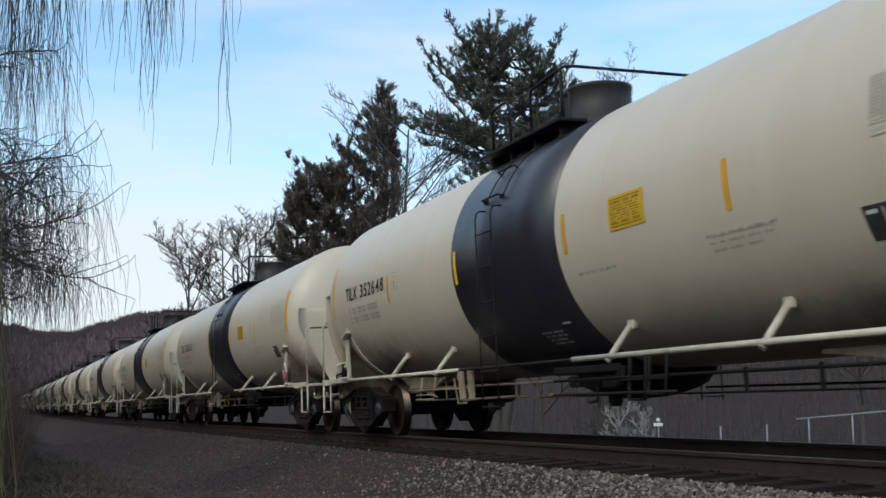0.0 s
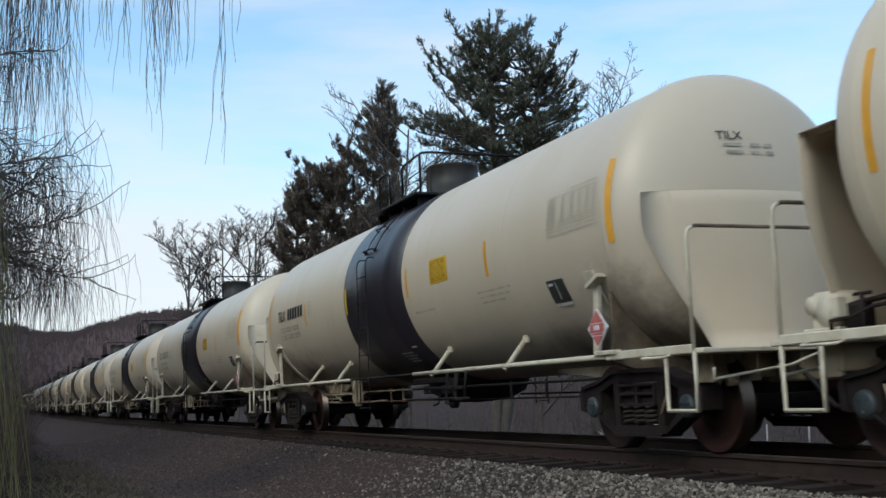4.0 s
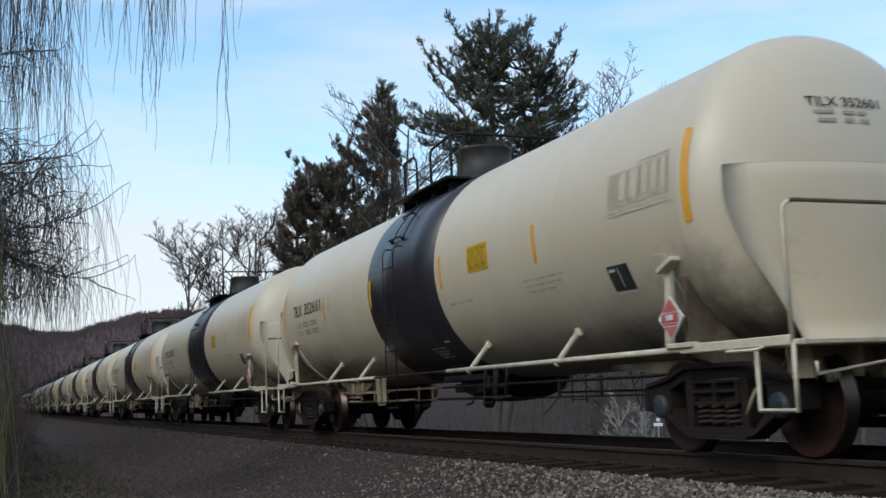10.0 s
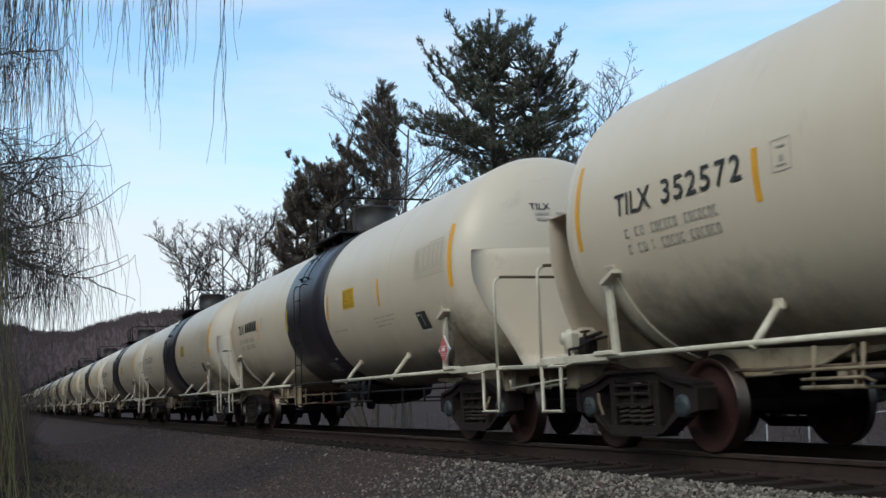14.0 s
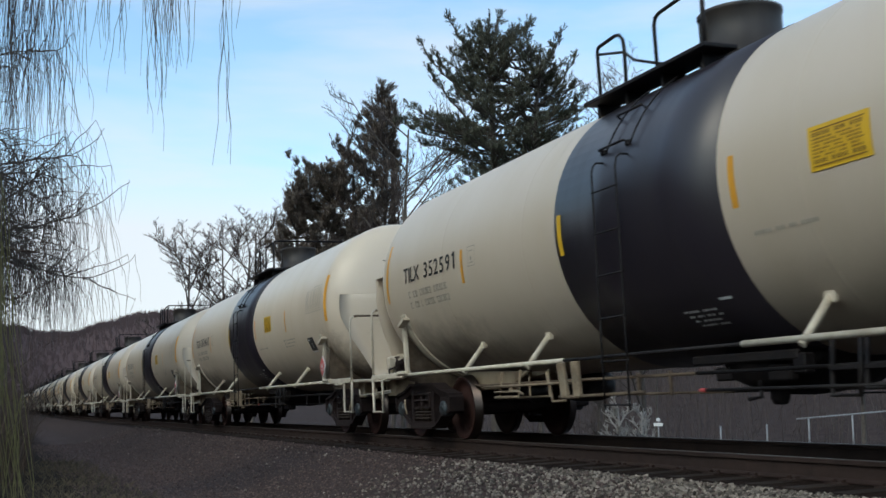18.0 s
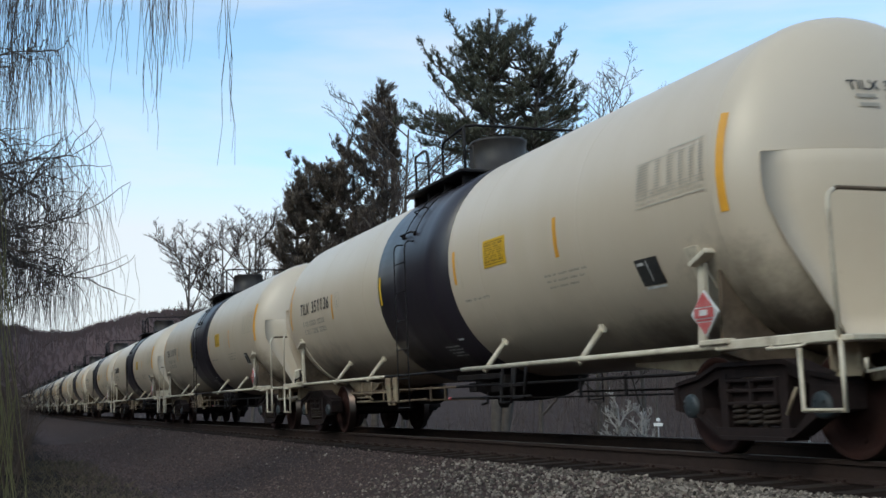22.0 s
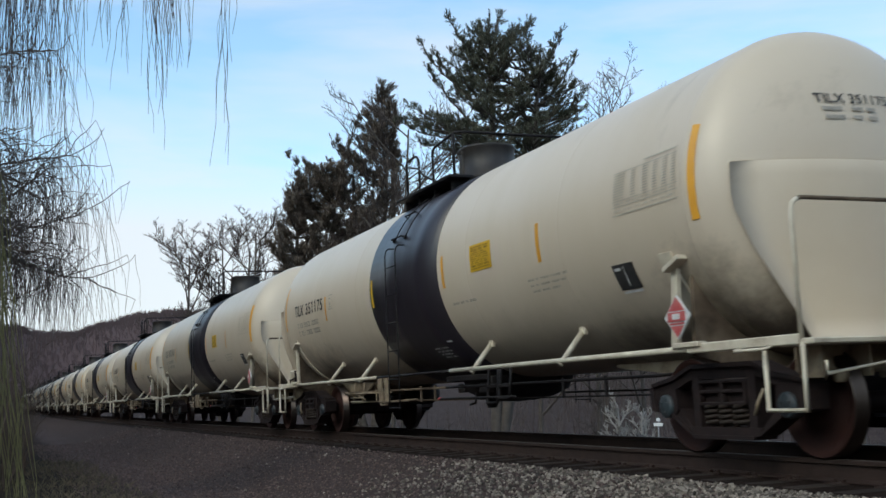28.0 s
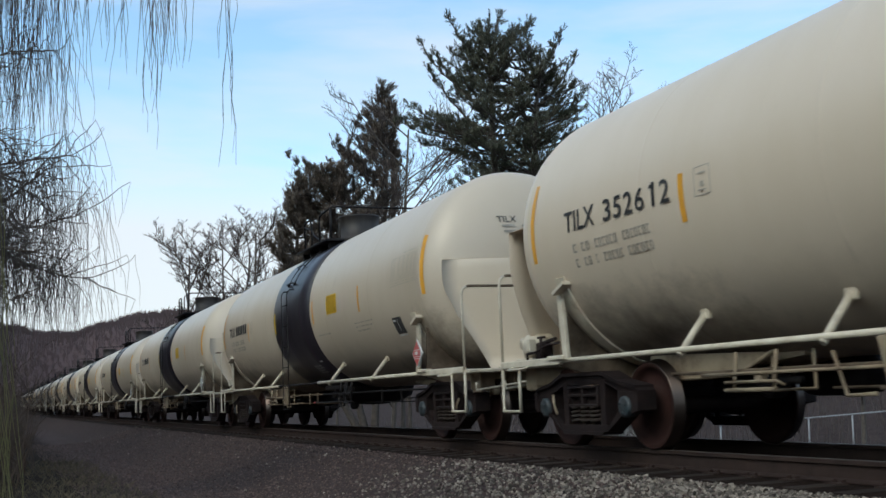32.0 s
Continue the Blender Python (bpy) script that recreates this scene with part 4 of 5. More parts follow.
    for i, words in enumerate((((-6.30, -6.20), (-6.12, -5.94), (-5.84, -5.40), (-5.30, -4.80)), ((-6.30, -6.22), (-6.12, -5.96), (-5.88, -5.84), (-5.72, -5.34), (-5.26, -4.80)))):
        for lo, hi in words:
            n = max(1, round((hi - lo) / 0.075))
            step = (hi - lo) / n
            for k in range(n):
                x = lo + k * step
                up = -0.172 - i * 0.102
                rows += [(x, x + step * 0.74, up + 0.024, 0.020), (x, x + step * 0.74, up - 0.024, 0.020), (x, x + step * 0.26, up, 0.085)]
                if k % 2:
                    rows.append((x + step * 0.50, x + step * 0.76, up, 0.085))
    tagged(part("stencil", skin_bars(rows), INK_GREY, car), kind="stuff")
    rows = [(-4.045, -3.81, 0.090, 0.009), (-4.045, -3.81, -0.073, 0.009), (-3.99, -3.87, 0.052, 0.014), (-3.95, -3.90, -0.010, 0.045), (-3.99, -3.87, -0.045, 0.012)]
    rows += [(-4.045, -4.036, 0.008, 0.25), (-3.819, -3.81, 0.008, 0.25)]
    tagged(part("stencil_square", skin_bars(rows), INK_GREY, car), kind="stuff")
    rows = [(a, b, -0.755 - i * 0.040, 0.026) for i in range(4) for a, b in word_lengths(30 + i, 0.10 + 0.03 * i, 0.66)] + [(0.74, 0.93, -0.690, 0.03)]
    tagged(part("stencil", skin_bars(rows, 0.010), INK_WHITE, car), kind="stuff")
    hs = Shape()
    for y0, y1, z, h in [(-0.47, -0.27, 3.015, 0.035), (-0.17, -0.05, 3.015, 0.035), (-0.01, 0.09, 3.015, 0.035), (-0.45, -0.26, 2.935, 0.035), (-0.17, -0.07, 2.935, 0.035), (0.0, 0.10, 2.935, 0.035)]:
        hs.add([on_head(y, zz) for y in (y0, y1) for zz in (z - h / 2, z + h / 2)], [(0, 2, 3, 1)])
    tagged(part("stencil", hs, INK_GREY, car), kind="stuff")

    # the diamond placard in its holder by the front bolster
    place = Matrix.Translation((6.91, -SILL_Y - 0.07, SILL_Z + 0.29)) @ Matrix.Rotation(radians(90), 4, "X")
    holder = part("placard_holder", Shape().plate([(0, -0.20), (0.20, 0), (0, 0.20), (-0.20, 0)], 0.02, place), INK_WHITE, car, "white and red diamond hazard placard")
    up = Matrix.Translation((0, -0.014, 0))
    part("placard_field", Shape().plate([(0, 0.182), (-0.125, 0.057), (0.125, 0.057)], 0.006, up @ place), PINK, holder)
    part("placard_field", Shape().plate([(-0.102, -0.080), (0, -0.182), (0.102, -0.080)], 0.006, up @ place), PINK, holder)
    part("placard_bar", Shape().plate([(-0.135, -0.040), (0.135, -0.040), (0.135, 0.045), (-0.135, 0.045)], 0.006, Matrix.Translation((0, -0.018, 0)) @ place)
         .plate([(-0.11, -0.068), (0.11, -0.068), (0.11, -0.052), (-0.11, -0.052)], 0.006, up @ place), PINK, holder)
    part("placard_panel", Shape().plate([(-0.055, -0.020), (0.055, -0.020), (0.055, 0.030), (-0.055, 0.030)], 0.006, Matrix.Translation((0, -0.022, 0)) @ place), INK_WHITE, holder, "pale number panel")
    # hand brake and valves on the rear platform
    hb = Shape().box((-8.26, -0.98, SILL_Z + 0.20), (0.34, 0.30, 0.34), None, 0.05)
    brake = part("hand_brake", hb, TRIM, car, "cream hand brake and valve housing")
    part("brake_gear_case", Shape().lathe([(-0.10, 0.0), (-0.10, 0.13), (0.06, 0.15), (0.12, 0.10), (0.12, 0.0)], 18, "Y", (-8.10, -1.12, SILL_Z + 0.20)), TRIM, brake)
    part("valve_block", Shape().box((-7.86, -1.12, SILL_Z + 0.14), (0.20, 0.16, 0.22), None, 0.03).tube([(-7.95, -1.1, SILL_Z + 0.24), (-7.45, -1.18, SILL_Z + 0.27)], 0.022, 6), TRUCK, brake)
    part("valve_pipe", Shape().tube([(-8.02, -1.26, SILL_Z + 0.02), (-8.02, -1.27, SILL_Z + 0.12), (-7.80, -1.27, SILL_Z + 0.13), (-7.62, -1.22, SILL_Z + 0.20), (-7.30, -1.20, SILL_Z + 0.22)], 0.016, 6)
         .tube([(-7.70, -1.24, SILL_Z), (-7.70, -1.24, SILL_Z + 0.30)], 0.020, 6).tube([(-7.78, -1.24, SILL_Z + 0.30), (-7.60, -1.24, SILL_Z + 0.30)], 0.014, 6), TRUCK, brake)
    part("flange", Shape().lathe([(-0.03, 0.0), (-0.03, 0.075), (0.02, 0.075), (0.02, 0.05), (0.05, 0.05), (0.05, 0.0)], 14, "Y", (-8.34, -1.14, SILL_Z + 0.26)), TRIM, brake)
    part("bracket", Shape().box((-8.16, -1.20, SILL_Z + 0.04), (0.42, 0.10, 0.07), None, 0.01).box((-7.93, -1.25, SILL_Z + 0.22), (0.07, 0.10, 0.16), None, 0.01), TRIM, brake)
    return car


NUMBERS = {-19: "352648", -18: "352652", -17: "351132", -15: "352452", -14: "352634", -13: "352579", -12: "352601", -11: "352609", -10: "352572",
           -8: "352529", -7: "352591", -6: "351407", -5: "352545", -4: "351136", -3: "352590", -1: "352534", 0: "351175", 1: "351143", 2: "352612"}
FIRST, FAR, LAST = -20, 4, 27
cars = {}
model_car = make_tank_car()
far_car = make_tank_car(False)
for ob in list(far_car.children_recursive):
    # what is far too small to show on the distant cars
    if ob.name.split(".")[0] in ("pipe_hanger", "print", "grab_iron", "latch", "hinge", "brake_hose", "uncoupling_lever", "stencil", "stencil_square", "stencil_table",
                                     "flange", "bracket", "valve_pipe", "placard_bar", "step_rod", "pull_rod", "hanger_base", "outlet_valve", "brake_rod", "valve_lever", "brake_beam", "spring", "sill_gusset", "faded_figures_panel", "bolster_end", "bearing_cap", "dark_placard", "placard_field"):
        bpy.data.objects.remove(ob)
for n in range(FIRST, LAST + 1):
    where = on_track(rolled(0) - n * CAR)
    if n == FIRST:
        model_car.matrix_basis = where
    cars[n] = model_car if n == FIRST else copy_thing(model_car if n < FAR else far_car, where) if n != FAR else far_car
    if n == FAR:
        far_car.matrix_basis = where
plain_number = car_number(-6.42, -0.052, 0.225, "").mesh("car_number")
plain_number.materials.append(INK)
plain_mark = head_lettering("TILX", -0.53, -0.24, 3.07, 0.095).mesh("head_mark")
plain_mark.materials.append(INK)
for n, ob in cars.items():
    if n in NUMBERS:
        part("car_number", car_number(-6.42, -0.052, 0.225, NUMBERS[n]), INK, ob, "black stencilled car number")["kind"] = "stuff"
        part("head_number", head_lettering("TILX " + NUMBERS[n], -0.53, 0.27, 3.07, 0.095), INK, ob, "small black car number on the tank end")["kind"] = "stuff"
    else:
        tagged(new("car_number", plain_number), "black stencilled car number", kind="stuff").parent = ob
        if n < FAR:
            tagged(new("head_mark", plain_mark), "small black letters on the tank end", kind="stuff").parent = ob

box = part("equipment_box", Shape().box((7.45, -1.12, SILL_Z + 0.135), (1.05, 0.42, 0.19), None, 0.03), TRIM, cars[-2], "long cream equipment box on the front platform")
part("lid", Shape().box((7.45, -1.12, SILL_Z + 0.245), (1.09, 0.46, 0.035), None, 0.012), TRIM, box)
for x in (7.15, 7.75):
    part("hasp", Shape().box((x, -1.345, SILL_Z + 0.20), (0.06, 0.02, 0.09), None, 0.006), DULL_CREAM, box)


# ---- trees ----
def limb_path(start, way, length, steps, rnd, wander=0.25, lift=0.0):
    """A crooked line that starts along way; lift bends it up (or down)."""
    p, d = Vector(start), Vector(way).normalized()
    pts = [p.copy()]
    for _ in range(steps):
        d = (d + Vector((rnd.uniform(-1, 1), rnd.uniform(-1, 1), rnd.uniform(-1, 1))) * wander * 0.5 + Vector((0, 0, lift / steps))).normalized()
        p = p + d * (length / steps)
        pts.append(p.copy())
    return pts


def bare_tree(x, y, height, seed, label, spread=0.55, stem=0.16, bark=BARK, twig=TWIG, base=None, lean=(0, 0), levels=4, low=0.25, thin=0.004):
    """A leafless tree: trunk and main limbs in one mesh, the fine twigs in another."""
    rnd = random.Random(seed)
    z0 = ground_height(x, y) - 0.1 if base is None else base
    tree = tagged(new("bare_tree"), label, "tree", "bare winter trees")
    tree.location = (x, y, z0)
    wood, fine = Shape(), Shape()

    def grow(start, way, length, r, level):
        steps = (7, 5, 4, 3, 2)[level]
        pts = limb_path(start, way, length, steps, rnd, 0.12 + 0.05 * level, 0.30)
        (wood if level < 2 else fine).tube(pts, r, (8, 6, 4, 3, 3)[level], r * (0.35 if level < levels else 0.5), caps=False)
        if level >= levels:
            return
        count = (11, 8, 6, 5, 4)[level]
        for i in range(count):
            f = (low if level == 0 else 0.2) + (1 - (low if level == 0 else 0.2)) * (i + rnd.random()) / count
            k = min(int(f * steps), steps - 1)
            p = pts[k].lerp(pts[k + 1], f * steps - k)
            along = (pts[k + 1] - pts[k]).normalized()
            side = along.orthogonal().normalized()
            side.rotate(Matrix.Rotation(rnd.uniform(0, 6.283), 3, along))
            w = (along * rnd.uniform(0.6, 1.0) + side * rnd.uniform(0.6, 1.1) * (spread / 0.55))
            w.z = abs(w.z) * 0.8 + 0.15
            grow(p, w, length * rnd.uniform(0.35, 0.55) * (1.15 - 0.55 * f), r * (0.55 - 0.25 * f) + thin, level + 1)
    grow(Vector((0, 0, 0)), Vector((lean[0], lean[1], 1)), height * 0.86, stem, 0)
    part("trunk", wood, bark, tree)
    tagged(part("twig_crown", fine, twig, tree), kind="stuff")
    return tree


def needle_shoot(sh, rnd, p, way, size, rise=0.8):
    """A plump upright shoot set with needles all along."""
    way = (way.normalized() + Vector((0, 0, rise))).normalized()
    s1 = way.orthogonal().normalized()
    s2 = way.cross(s1)
    vs, fs = [], []
    n = 22
    for k in range(n):
        a = 2.4 * k + rnd.random()
        base = p + way * (size * 0.95 * k / n)
        side = s1 * math.cos(a) + s2 * math.sin(a)
        tip = base + (way * rnd.uniform(0.35, 1.0) + side * rnd.uniform(0.6, 1.0)) * (size * 0.52 * (1.15 - 0.5 * k / n))
        wd = (side.cross(way) + way * 0.2) * (size * 0.050)
        b = len(vs)
        vs += [base - wd, base + wd, tip]
        fs.append((b, b + 1, b + 2))
    sh.add(vs, fs)


def read_off(table, z):
    """A value read off a table of (height, value) pairs."""
    for (a, u), (b, v) in zip(table, table[1:]):
        if z <= b:
            return u + (v - u) * min(max((z - a) / (b - a), 0.0), 1.0)
    return table[-1][1]


def boughed_pine(x, y, seed, label, across, stems, left, right, deep, tips, needle, plump, climb, rise, step=0.34, ring=5, airy=1.0):
    """A pine with tiers of boughs on one or more stems of (sideways, height) points; left and right bound its outline,
    and tips are the leaders that stand out of it."""
    rnd = random.Random(seed)
    tree = tagged(new("conifer_tree"), label, "tree", "evergreen trees")
    tree.location = (x, y, ground_height(x, y) - 0.1)
    wood, tufts = Shape(), Shape()
    side_way = Vector((across[0], across[1], 0)).normalized()
    back = Vector((-side_way.y, side_way.x, 0))

    def shake(k):
        return Vector((rnd.uniform(-k, k), rnd.uniform(-k, k), rnd.uniform(-k, k)))

    def dress(pts, start, long_twig, full=2):
        """Side twigs with tufts along the outer part of a bough."""
        n = len(pts) - 1
        for k in range(1, n + 1):
            f = k / n
            if f < start:
                continue
            d = (pts[k] - pts[k - 1]).normalized()
            flat = Vector((-d.y, d.x, 0))
            flat = flat.normalized() if flat.length > 0.05 else side_way
            for s in (-1, 1):
                if rnd.random() < 0.30 - 0.15 * airy:
                    continue
                tw = limb_path(pts[k - 1].lerp(pts[k], rnd.random()), d * 0.8 + flat * s * rnd.uniform(0.4, 1.0) + shake(0.3) + Vector((0, 0, 0.25)), long_twig * rnd.uniform(0.5, 1.1) * (1.15 - 0.6 * f), 3, rnd, 0.3, 0.5)
                wood.tube(tw, 0.010, 3, 0.005, caps=False)
                for q in range(1, 4):
                    for _ in range(full if rnd.random() < airy else 1):
                        needle_shoot(tufts, rnd, tw[q] + shake(0.07), tw[q] - tw[q - 1] + shake(0.08), plump * rnd.uniform(0.7, 1.15), rise)
            needle_shoot(tufts, rnd, pts[k], d, plump, rise)

    for stem in stems:
        pts = [side_way * dx + Vector((0, 0, z)) + shake(0.05) for dx, z in stem]
        wood.tube(pts, 0.20, 8, 0.03, caps=False)
        z, top = stem[1][1], stem[-1][1]
        table = [(zz, dx) for dx, zz in stem]
        while z < top - 0.5:
            mid = read_off(table, z)
            for q in range(ring):
                a = rnd.uniform(0, 6.283)
                c, w = math.cos(a), math.sin(a)
                zt = z + 0.8 * climb
                room = max(0.25, (read_off(right, zt) - mid) if c > 0 else (mid - read_off(left, zt)))
                length = rnd.uniform(0.62, 1.0) / math.sqrt((c / room) ** 2 + (w / deep) ** 2)
                n = max(3, int(length / 0.24))
                out = side_way * c + back * w
                bough = [side_way * mid + Vector((0, 0, z)) + out * length * k / n + Vector((0, 0, climb * length * (k / n) ** 1.6)) + shake(0.05) for k in range(n + 1)]
                wood.tube(bough, 0.018 + 0.012 * length, 4, 0.008, caps=False)
                dress(bough, 0.38 if airy > 0.7 else 0.44, 0.50)
            z += step * rnd.uniform(0.8, 1.2)
    for dx, top in tips:
        stem = min(stems, key=lambda g: abs(read_off([(zz, u) for u, zz in g], top - 2.5) - dx))
        low = min(top - 1.4 - 0.5 * abs(dx - stem[-1][0]) if top > 11.6 else top - 0.7, stem[-1][1] - 0.6)
        a = side_way * read_off([(zz, u) for u, zz in stem], low) + Vector((0, 0, low))
        c = side_way * dx + back * rnd.uniform(-0.5, 0.5) + Vector((0, 0, top - 0.1))
        b = a.lerp(c, 0.5) + side_way * (dx - stem[-1][0]) * 0.22
        n = max(5, int((c - a).length / 0.24))
        pts = [a * (1 - t) ** 2 + b * 2 * t * (1 - t) + c * t * t + shake(0.04) for t in [k / n for k in range(n + 1)]]
        wood.tube(pts, 0.05, 5, 0.010, caps=False)
        dress(pts, 0.30, 0.34)
    part("trunk", wood, BARK, tree)
    tagged(part("crown", tufts, needle, tree), kind="stuff")
    return tree


TIPS = [(-1.26, 14.9), (0.53, 14.95), (-2.16, 13.84), (1.38, 14.06), (2.61, 14.04), (3.12, 13.43), (-0.15, 14.44), (-1.78, 13.63), (1.94, 13.61), (3.43, 12.21), (0.9, 13.83), (-0.72, 13.85),
        (-1.87, 12.88), (2.32, 13.7), (0.14, 14.6),
        (-2.95, 11.05), (-2.6, 11.15), (-2.35, 10.45), (-1.6, 11.2), (-2.0, 10.9), (-2.5, 10.75), (3.3, 11.3), (3.35, 10.6)]
boughed_pine(-33.0, 7.6, 11, "broad dark green pine with several rising leaders", (0.417, 0.909),
             [[(0.3, 0.0), (0.35, 6.2), (0.3, 10.0), (0.2, 12.5), (0.45, 14.5)], [(0.45, 0.0), (1.5, 7.2), (1.65, 10.5), (1.75, 13.2)]],
             [(6.5, -1.3), (8.5, -1.3), (9.6, -1.2), (10.4, -2.5), (11.1, -3.0), (11.6, -1.7), (12.6, -1.3), (13.6, -1.0), (14.8, -0.4)],
             [(6.5, 3.5), (9.0, 3.6), (10.5, 3.4), (12.0, 3.1), (13.0, 2.5), (14.0, 1.7), (14.8, 0.8)],
             1.9, TIPS, NEEDLE, 0.185, 0.30, 0.62, 0.29, 6, 0.71)
SLOPE = [(0.24, 16.4), (-0.28, 15.7), (-0.81, 15.15), (-1.28, 14.7), (-1.06, 14.1), (-1.83, 13.05), (-2.48, 12.85), (-3.13, 12.5), (-3.9, 12.15), (-4.09, 11.35), (-4.52, 10.7), (-4.76, 9.8), (0.5, 15.1)]
boughed_pine(-47.8, 9.1, 31, "dense brownish-green pine leaning to one side", (0.324, 0.946),
             [[(-0.3, 0.0), (-0.2, 5.0), (0.1, 11.0), (0.15, 16.0)], [(-0.6, 0.0), (-2.0, 5.0), (-2.3, 9.0), (-2.4, 12.6)], [(-0.8, 0.0), (-3.4, 4.5), (-3.9, 8.5), (-4.0, 11.6)]],
             [(5.0, -6.0), (8.0, -5.5), (9.8, -4.9), (11.0, -4.4), (12.2, -3.9), (12.8, -2.6), (13.3, -1.9), (14.6, -1.2), (16.4, 0.0)],
             [(5.0, 0.7), (14.0, 0.65), (15.2, 0.55), (16.4, 0.3)],
             1.7, SLOPE, NEEDLE_BROWN, 0.29, 0.55, 1.1, 0.37, 5, 0.8)

BARE = "leafless grey-brown tree with fine twigs"
for i, (x, y, h, sp) in enumerate([(-100, 8.4, 17.6, 0.6), (-99, 11.5, 18.2, 0.6), (-96, 12.5, 18.0, 0.6), (-92, 12.9, 19.0, 0.55), (-66, 12.4, 17.8, 0.5), (-42, 8.0, 12.4, 0.6), (-41.6, 7.4, 15.0, 0.55),
                                   (-38, 14.6, 14.8, 0.6), (-37.6, 16.4, 14.4, 0.6), (-46, 9.8, 13.0, 0.6), (-39, 12.6, 13.0, 0.6)]):
    bare_tree(x, y, h, 70 + i, BARE, sp, stem=0.17 if x < -70 else 0.10, low=0.10, thin=0.0095 if x < -70 else 0.0035)
# unseen trees added on the camera's side to shade the far cars
for i, (x, y, h) in enumerate([(-20, -16.5, 15), (-24, -14.5, 16), (-27, -19, 17), (-29, -15, 16), (-31, -18, 17.5), (-35, -15.5, 17), (-41, -17.5, 18), (-47, -15.5, 17.5), (-53, -16, 18), (-33, -13.5, 15.5), (-38, -14, 17), (-44, -14, 16), (-50, -18, 18), (-56, -14.5, 16.5), (-63, -17, 18), (-71, -14.5, 17), (-80, -17, 18.5), (-90, -15, 17.5), (-102, -17, 18), (-116, -15.5, 18), (-132, -17, 18.5)]):
    bare_tree(x, y, h, 140 + i, "unseen leafless grey-brown tree added to shade the track", 0.7, stem=0.2, low=0.12, levels=3)
bare_tree(-24.7, 7.5, 1.65, 95, "pale leafless shrub behind the track", 0.5, stem=0.05, bark=PALE_BARK, twig=PALE_BARK, levels=3, low=0.05)
bare_tree(-24.4, 8.0, 1.5, 96, "pale leafless shrub behind the track", 0.5, stem=0.04, bark=PALE_BARK, twig=PALE_BARK, levels=3, low=0.05)
# slender trunks on the low ground behind the track
bare_tree(-26.0, 8.0, 6.0, 101, "slender dark tree behind the track", 0.5, stem=0.085, bark=TWIG, levels=3, low=0.4)
bare_tree(-26.8, 10.0, 6.5, 102, "thin grey sapling behind the track", 0.5, stem=0.035, levels=2, low=0.5)
bare_tree(-32.0, 22.0, 7.0, 103, "grey leafless tree on the bank", 0.5, stem=0.10, levels=3, low=0.3)
bare_tree(-27.3, 8.6, 2.2, 104, "low brown bush behind the track", 0.7, stem=0.03, levels=3, low=0.05)


def puddle():
    """Standing water on the low ground, which mirrors the sky."""
    rnd = random.Random(9)
    top = max(ground_height(-45 + dx, 18 + dy) for dx in (-4, 0, 4) for dy in (-1.2, 0, 1.2)) + 0.03
    rim = [(-45 + 4.6 * math.cos(a) * rnd.uniform(0.85, 1.1), 18 + 1.35 * math.sin(a) * rnd.uniform(0.8, 1.1) - 1.2 * math.cos(a)) for a in [k * math.pi / 14 for k in range(28)]]
    sh = Shape().add([(x, y, top) for x, y in rim] + [(x, y, top - 0.5) for x, y in rim], [tuple(range(28))] + [(k, k + 28, (k + 1) % 28 + 28, (k + 1) % 28) for k in range(28)])
    tagged(part("water", sh, material("still_water", (0.03, 0.03, 0.03), 0.06, dark=(0.02, 0.02, 0.02), bump=0.02, bump_scale=3)), "shallow pool of standing water among bushes", "water", kind="structure")


puddle()


def strand(sh, top, length, rnd, r=0.004, drift=(0, 0), seg=7):
    """One hanging willow shoot."""
    p = Vector(top)
    pts = [p.copy()]
    bend = Vector((rnd.uniform(-1, 1), rnd.uniform(-1, 1), 0)) * 0.16
    for k in range(seg):
        f = (k + 1) / seg
        p = p + Vector((bend.x * (1 - f) + drift[0] + rnd.uniform(-0.15, 0.15), bend.y * (1 - f) + drift[1] + rnd.uniform(-0.15, 0.15), -1)) * (length / seg)
        pts.append(p.copy())
    sh.tube(pts, r, 3, r * 0.5, caps=False)
    return pts


SWAYING = []


